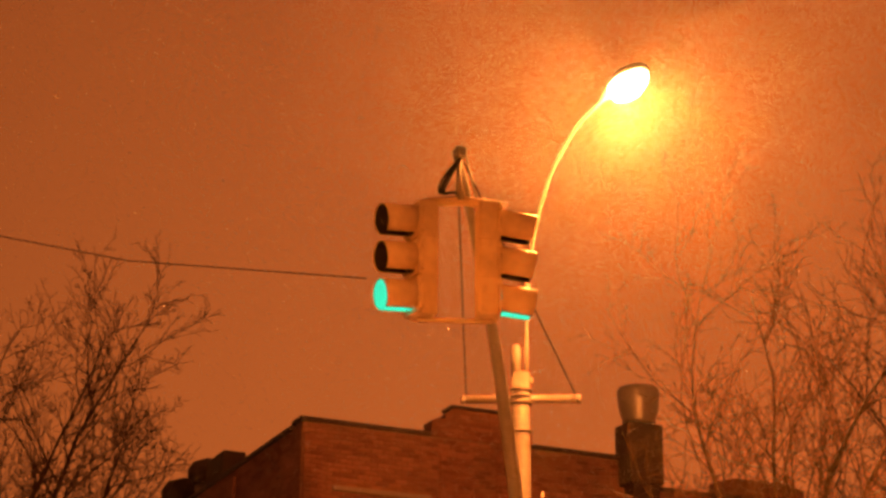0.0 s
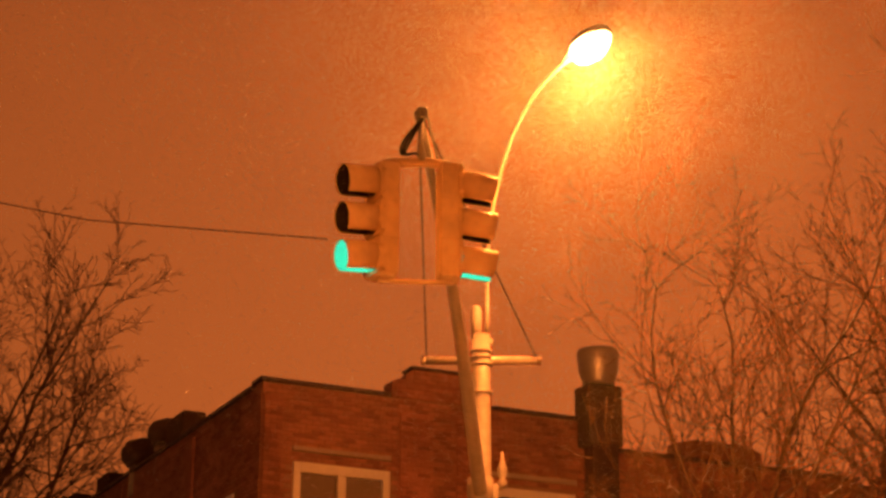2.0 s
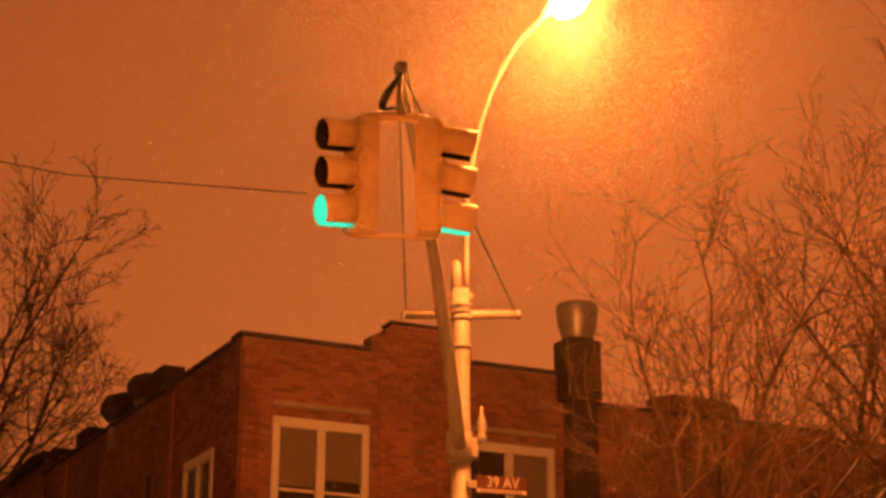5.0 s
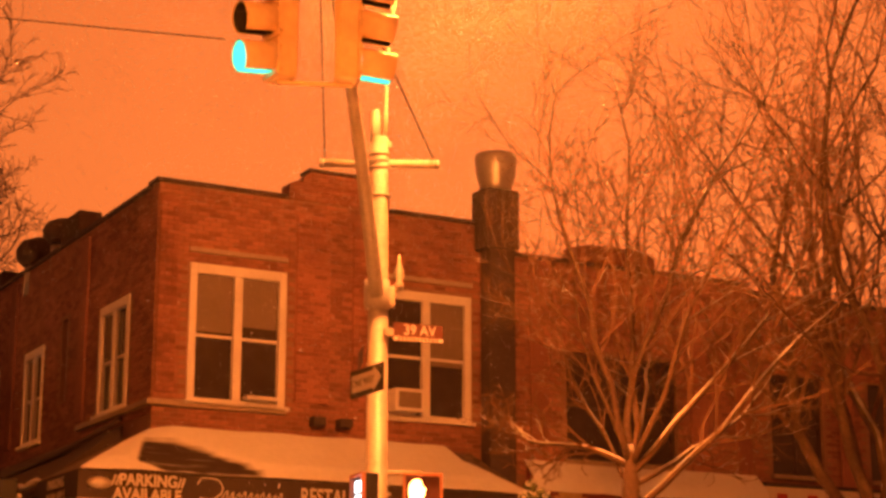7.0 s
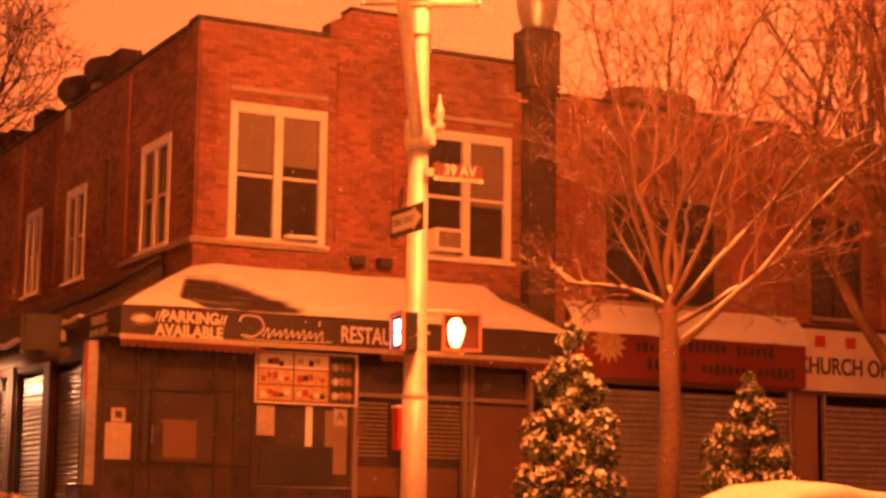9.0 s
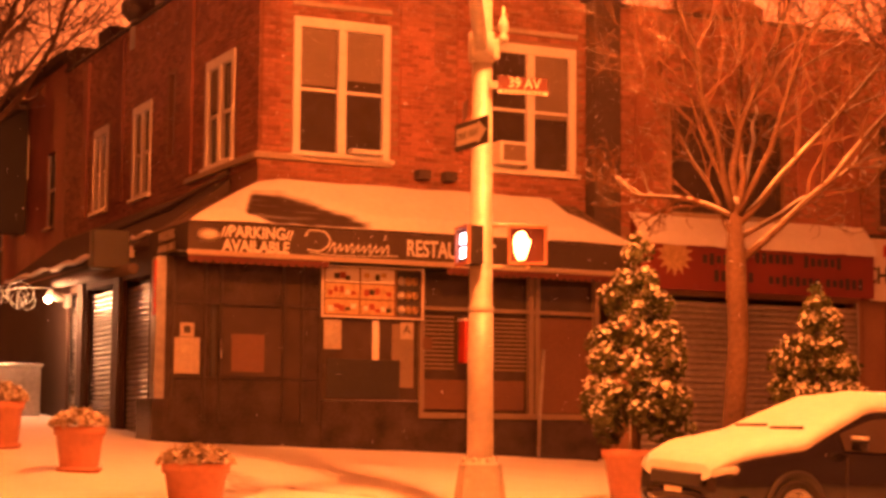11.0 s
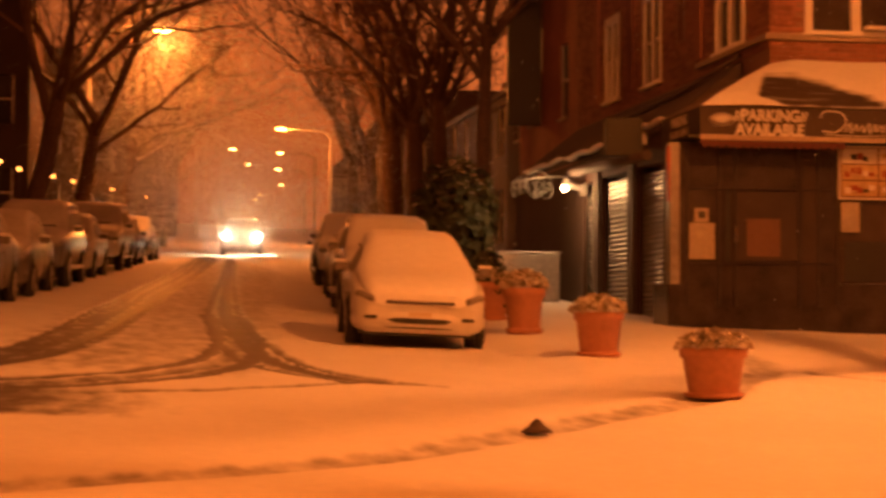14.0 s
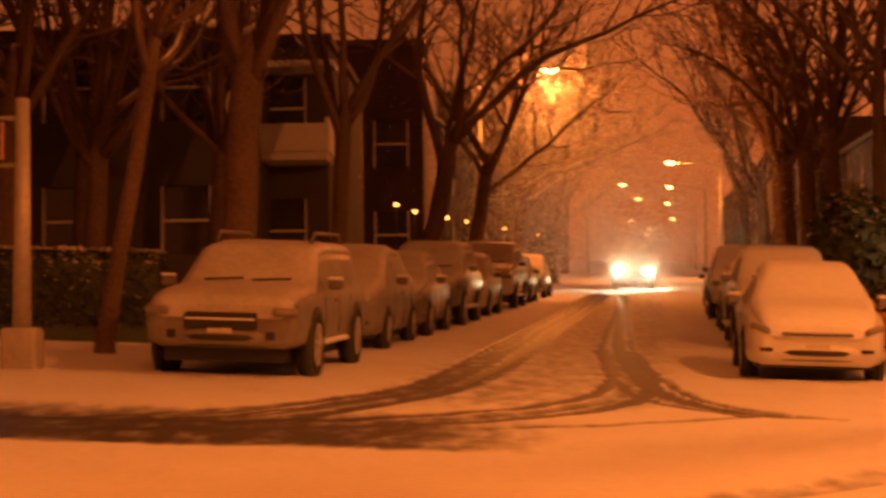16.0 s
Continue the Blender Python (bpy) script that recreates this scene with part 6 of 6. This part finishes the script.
for i, (x, y, h, r, ln) in enumerate(((-4.75, 29.9, 14.0, 0.29, (0.05, 0)), (-5.9, 25.6, 11.0, 0.12, (0.16, 0)), (-4.0, 38.7, 13.0, 0.17, (0.05, 0)), (-3.0, 51.0, 14.0, 0.26, (0.22, 0)), (-2.0, 64.0, 14.0, 0.25, (0.16, 0)), (-9.5, 33.0, 13.0, 0.25, (0.05, 0)), (-0.6, 82.0, 14.0, 0.25, (0.14, 0)), (1.6, 104, 15, 0.3, (0.12, 0)))):
    tree(x, y, h, 4.8, 40 + i, r, 5, 0.75, ln, twigs=4 if i < 4 else 2, label="dark bare street tree leaning towards the road", fine=0.008 + 0.0012 * i)

for i, (x, y) in enumerate(((-8.2, 34.5), (-11.5, 31.5), (-6.6, 39.0), (-13.5, 37.5), (-9.8, 40.0))):
    tree(x, y, 12.5, 3.8, 60 + i, 0.2, 7, 0.7, (0.04, 0), twigs=4, label="dark bare garden tree behind the hedge", fine=0.009)
distant = [o for o in scene.objects if o.name.startswith("tree") and o.parent is None and o.location.y > 80]
rnd_far = random.Random(77)
for i in range(8):
    y = 118 + i * 14 + rnd_far.uniform(-2, 2)
    side = -1 if i % 2 else 1
    x = street(y, 0)[0] + side * rnd_far.uniform(9.5, 13.5)
    far = copy_thing(distant[i % len(distant)], ground_pose(x, y, rnd_far.uniform(0, 360)))
    far["label"] = "bare tree in the dim distance along the street"


def bush(x, y, w, h, label, n=2600, size=0.09, seed=1):
    random.seed(seed)
    t = thing("shrub", label, "shrub", at=ground_pose(x, y))
    part("stem", bm_tube([(0, 0, -0.05), (0.05, 0, h * 0.5)], [0.06, 0.03], 7), M["bark"], t)

    def spot():
        a, b = random.uniform(0, 6.28), random.uniform(-0.9, 1.5)
        f = random.uniform(0.6, 1) * (1 + 0.2 * math.sin(4 * a + 3 * b))
        out = Vector((math.cos(a) * math.cos(b), math.sin(a) * math.cos(b), math.sin(b)))
        return Vector((out.x * w * f, out.y * w * f, h * 0.52 + out.z * h * 0.48 * f)), out
    leaf_part("foliage", leaf_cloud(n, spot, size, 0.6), M["hedge"], t)


bush(6.45, 36.5, 0.85, 2.7, "tall dark evergreen shrub by the pavement", 3800, 0.11, 4)
bush(5.75, 29.6, 0.42, 1.1, "small dark shrub in a planter", 700, 0.06, 6)

# ---- the far side of the side street ----
random.seed(8)
hedge_ob = thing("hedge", "clipped dark hedge with a thin crust of snow", "hedge")


def hedge_spot():
    k, a = random.random(), random.uniform(0, 6.28)
    x = -15 + 9.2 * k
    return Vector((x, 29.2 + 0.5 * math.cos(a), gz(x, 29.2) + 0.72 + 0.70 * math.sin(a))), Vector((0, math.cos(a), math.sin(a)))


leaf_part("foliage", leaf_cloud(9000, hedge_spot, 0.075, 0.6), M["hedge"], hedge_ob)
leaf_part("snow_crust", leaf_cloud(1100, lambda: (lambda q: (Vector((q[0].x, 29.2 + random.uniform(-0.45, 0.45), gz(q[0].x, 29.2) + 1.44)), Vector((0, 0, 1.5))))(hedge_spot()), 0.06, 0.8), M["leaf_snow"], hedge_ob)
part("core", bm_box(-15, -5.9, 28.85, 29.55, float(gz(-10, 29)) - 0.4, float(gz(-10, 29)) + 1.15, 0.1), M["hedge"], hedge_ob)


def flat_block(x0, x1, y, roof, label, material, cols, rows, depth=10, floor0=None):
    """A block of flats that faces the crossing."""
    b = thing("apartment_block", label, "building", group="blocks across the street")
    g = float(gz((x0 + x1) / 2, y)) if floor0 is None else floor0
    hs = []
    for i in range(cols):
        c = x0 + (i + 0.5) * (x1 - x0) / cols
        hs += [(c - 0.6, c + 0.6, g + 1.2 + 3.1 * r, g + 2.8 + 3.1 * r) for r in range(rows)]
    part("wall", wall_cells(bmesh.new(), x0, x1, g - 1, roof, hs, front_wall(y, 0.3)), material, b)
    part("side_wall", bm_box(x1 - 0.3, x1, y + 0.304, y + depth, g - 1, roof), material, b)
    part("shell", bm_box(x0, x1 - 0.5, y + 0.7, y + depth, g - 1, roof - 0.2), M["dark_brick"], b)
    part("parapet", bm_box(x0 - 0.1, x1 + 0.1, y - 0.1, y + depth, roof, roof + 0.25, 0.03), M["coping"], b)
    for a, c, d, e in hs:
        w = part("window", bm_box(a, c, y + 0.15, y + 0.18, d, e), M["glass"], b)
        fr = bm_box(a, a + 0.07, y + 0.05, y + 0.12, d, e)
        bm_box(c - 0.07, c, y + 0.05, y + 0.12, d, e, bm=fr)
        bm_box(a + 0.07, c - 0.07, y + 0.055, y + 0.115, (d + e) / 2 - 0.03, (d + e) / 2 + 0.03, bm=fr)
        part("window_frame", fr, M["trim"], w)
    return b


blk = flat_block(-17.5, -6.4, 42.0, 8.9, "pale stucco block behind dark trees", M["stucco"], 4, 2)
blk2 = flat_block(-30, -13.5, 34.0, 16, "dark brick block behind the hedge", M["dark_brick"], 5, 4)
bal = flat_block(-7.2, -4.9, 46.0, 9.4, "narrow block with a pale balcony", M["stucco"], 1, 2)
part("balcony", bm_box(-6.9, -4.8, 44.6, 45.99, 6.3, 6.5, 0.02), M["paper"], bal, "pale balcony slab")
part("balcony_front", bm_box(-6.9, -4.8, 44.55, 44.65, 6.504, 7.2, 0.02), M["paper"], bal)
part("balcony_side", bm_box(-4.85, -4.75, 44.654, 45.99, 6.504, 7.35, 0.02), M["paper"], bal)
part("canopy", bm_box(-6.9, -4.6, 44.5, 45.85, 8.6, 8.75, 0.02), M["snow"], bal)
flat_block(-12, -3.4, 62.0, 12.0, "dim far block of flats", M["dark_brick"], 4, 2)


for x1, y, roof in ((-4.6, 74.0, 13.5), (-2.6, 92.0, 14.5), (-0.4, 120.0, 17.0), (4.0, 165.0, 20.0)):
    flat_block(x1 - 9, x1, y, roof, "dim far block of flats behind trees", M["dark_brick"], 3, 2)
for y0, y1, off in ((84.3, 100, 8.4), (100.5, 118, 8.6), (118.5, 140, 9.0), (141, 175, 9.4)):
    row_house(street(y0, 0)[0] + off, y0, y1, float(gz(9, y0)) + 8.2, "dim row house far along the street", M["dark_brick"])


def street_lamp(x, y, reach, height, watts=0, big=False):
    s = thing("street_lamp", "lit sodium street lamp far along the street", "lamp", group="street lamps", at=ground_pose(x, y))
    part("pole", bm_tube([(0, 0, 0), (0, 0, height - 0.4)], [0.11, 0.07], 10), M["steel"], s)
    part("arm", bm_tube(curve_through([(0, 0, height - 0.5), (reach * 0.2, 0, height - 0.1), (reach * 0.9, 0, height)], 4), 0.04, 8), M["steel"], s)
    part("lens", bm_lathe([(0.05, -0.12), (0.16, -0.07), (0.2, 0.02), (0.1, 0.08)], 14), M["far_bulb"], s, "glowing sodium lens", at=pose(reach, 0, height) @ Matrix.Diagonal((1.8, 1, 1, 1)))
    if watts:
        lamp("far_street_light", (x + reach, y - 0.1, float(gz(x, y)) + height - 0.45), watts, 0.2)
    return s


street_lamp(-1.6, 68.0, 2.65, 8.4, 2600)
street_lamp(12.6, 118.0, -3.2, 7.6, 4500)
for x, y, reach in ((5.8, 168, 3.2), (10.0, 211, 3.1), (16.5, 168, -3.2), (20.2, 218, -3.2), (16.2, 330, 3.0), (27, 300, -3.0), (31, 409, -3.0), (36, 500, -3.0)):
    street_lamp(x, y, reach, 8.0)
for x, y, h in ((-3.9, 56.0, 3.0), (-3.6, 60.5, 2.9), (-2.9, 69.4, 2.9), (-2.4, 77.0, 2.9), (-1.0, 94, 2.9), (0.9, 118, 2.9)):
    p = thing("porch_lamp", "small glowing lamp on a short post by the doors", "lamp", at=ground_pose(x, y), group="porch lamps")
    part("post", bm_tube([(0, 0, 0), (0, 0, h - 0.1)], 0.022, 8), M["coping"], p)
    part("globe", bm_lathe([(0.02, -0.05), (0.065, -0.02), (0.065, 0.02), (0.02, 0.05)], 12), M["porch_bulb"], p, at=pose(0, 0, h))

# ---- single bricks beside the corner window ----
one = bpy.data.meshes.new("brick")
v, f = brick_mesh(0.215, 0.068, 0.012, False)
one.from_pydata(v, [], f)
one.materials.append(M["brick"])
for where, parent, material in BRICKS:
    ob = new("brick", one)
    ob.parent = parent
    ob.location = where


# ---- falling snow, and flake clouds that make the lamps' haze ----


def flake_cloud(name, label, centre, spread, count, size, seed):
    """Flakes massed round a centre, mostly to make a lamp's haze: one object, each flake a small triangle."""
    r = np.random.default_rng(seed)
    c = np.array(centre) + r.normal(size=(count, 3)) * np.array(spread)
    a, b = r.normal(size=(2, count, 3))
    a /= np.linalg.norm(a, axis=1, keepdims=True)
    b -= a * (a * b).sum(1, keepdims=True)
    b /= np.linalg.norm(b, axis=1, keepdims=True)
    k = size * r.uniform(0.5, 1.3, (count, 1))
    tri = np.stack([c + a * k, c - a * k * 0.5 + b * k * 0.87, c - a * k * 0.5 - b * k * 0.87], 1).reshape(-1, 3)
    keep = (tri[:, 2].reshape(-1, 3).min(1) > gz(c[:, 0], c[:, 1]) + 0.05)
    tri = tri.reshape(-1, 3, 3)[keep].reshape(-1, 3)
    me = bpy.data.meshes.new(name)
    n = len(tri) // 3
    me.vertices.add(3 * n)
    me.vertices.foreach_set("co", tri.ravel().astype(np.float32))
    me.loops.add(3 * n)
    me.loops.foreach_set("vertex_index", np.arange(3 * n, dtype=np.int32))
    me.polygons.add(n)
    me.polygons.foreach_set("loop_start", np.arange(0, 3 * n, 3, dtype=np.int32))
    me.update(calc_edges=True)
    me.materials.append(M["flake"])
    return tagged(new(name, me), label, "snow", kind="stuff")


# the first two clouds are added as the corner lamp's halo
flake_cloud("falling_snow", "fine flakes massed round the lamp to make its halo", (9.2, 15.8, 10.4), (2.4, 2.3, 2.0), 520000, 0.0038, 1)
flake_cloud("falling_snow", "fine flakes spread wide to make the lamp's haze over the crossing", (7.2, 15.6, 11.2), (4.0, 3.0, 2.2), 420000, 0.0042, 5)
flake_cloud("falling_snow", "larger scattered snowflakes over the crossing", (7.0, 16.0, 7.5), (4.0, 3.0, 3.0), 2500, 0.009, 2)
# clouds added as headlight glow, the far lamp's halo and haze along the street
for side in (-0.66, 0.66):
    flake_cloud("falling_snow", "flakes massed close before a headlight to make its glow", (4.9 + side, 82.75, float(gz(4.9, 84.0)) + 0.92), (0.27, 0.15, 0.25), 8000, 0.013, 3)
flake_cloud("falling_snow", "flakes added round the far car to widen its headlight glow", (4.9, 82.3, float(gz(4.9, 84.0)) + 1.1), (1.1, 0.5, 0.7), 26000, 0.012, 8)
flake_cloud("falling_snow", "flakes added as broad haze before the far headlights", (4.9, 82.0, 6.0), (3.0, 2.0, 2.0), 70000, 0.014, 3)
flake_cloud("falling_snow", "flakes massed under the far street lamp to make its halo", (1.0, 67.6, 10.2), (2.0, 1.8, 2.6), 60000, 0.012, 4)
flake_cloud("falling_snow", "flakes standing in for the lit haze along the side street", (3.6, 80.0, 8.0), (3.6, 9.0, 2.8), 190000, 0.021, 6)
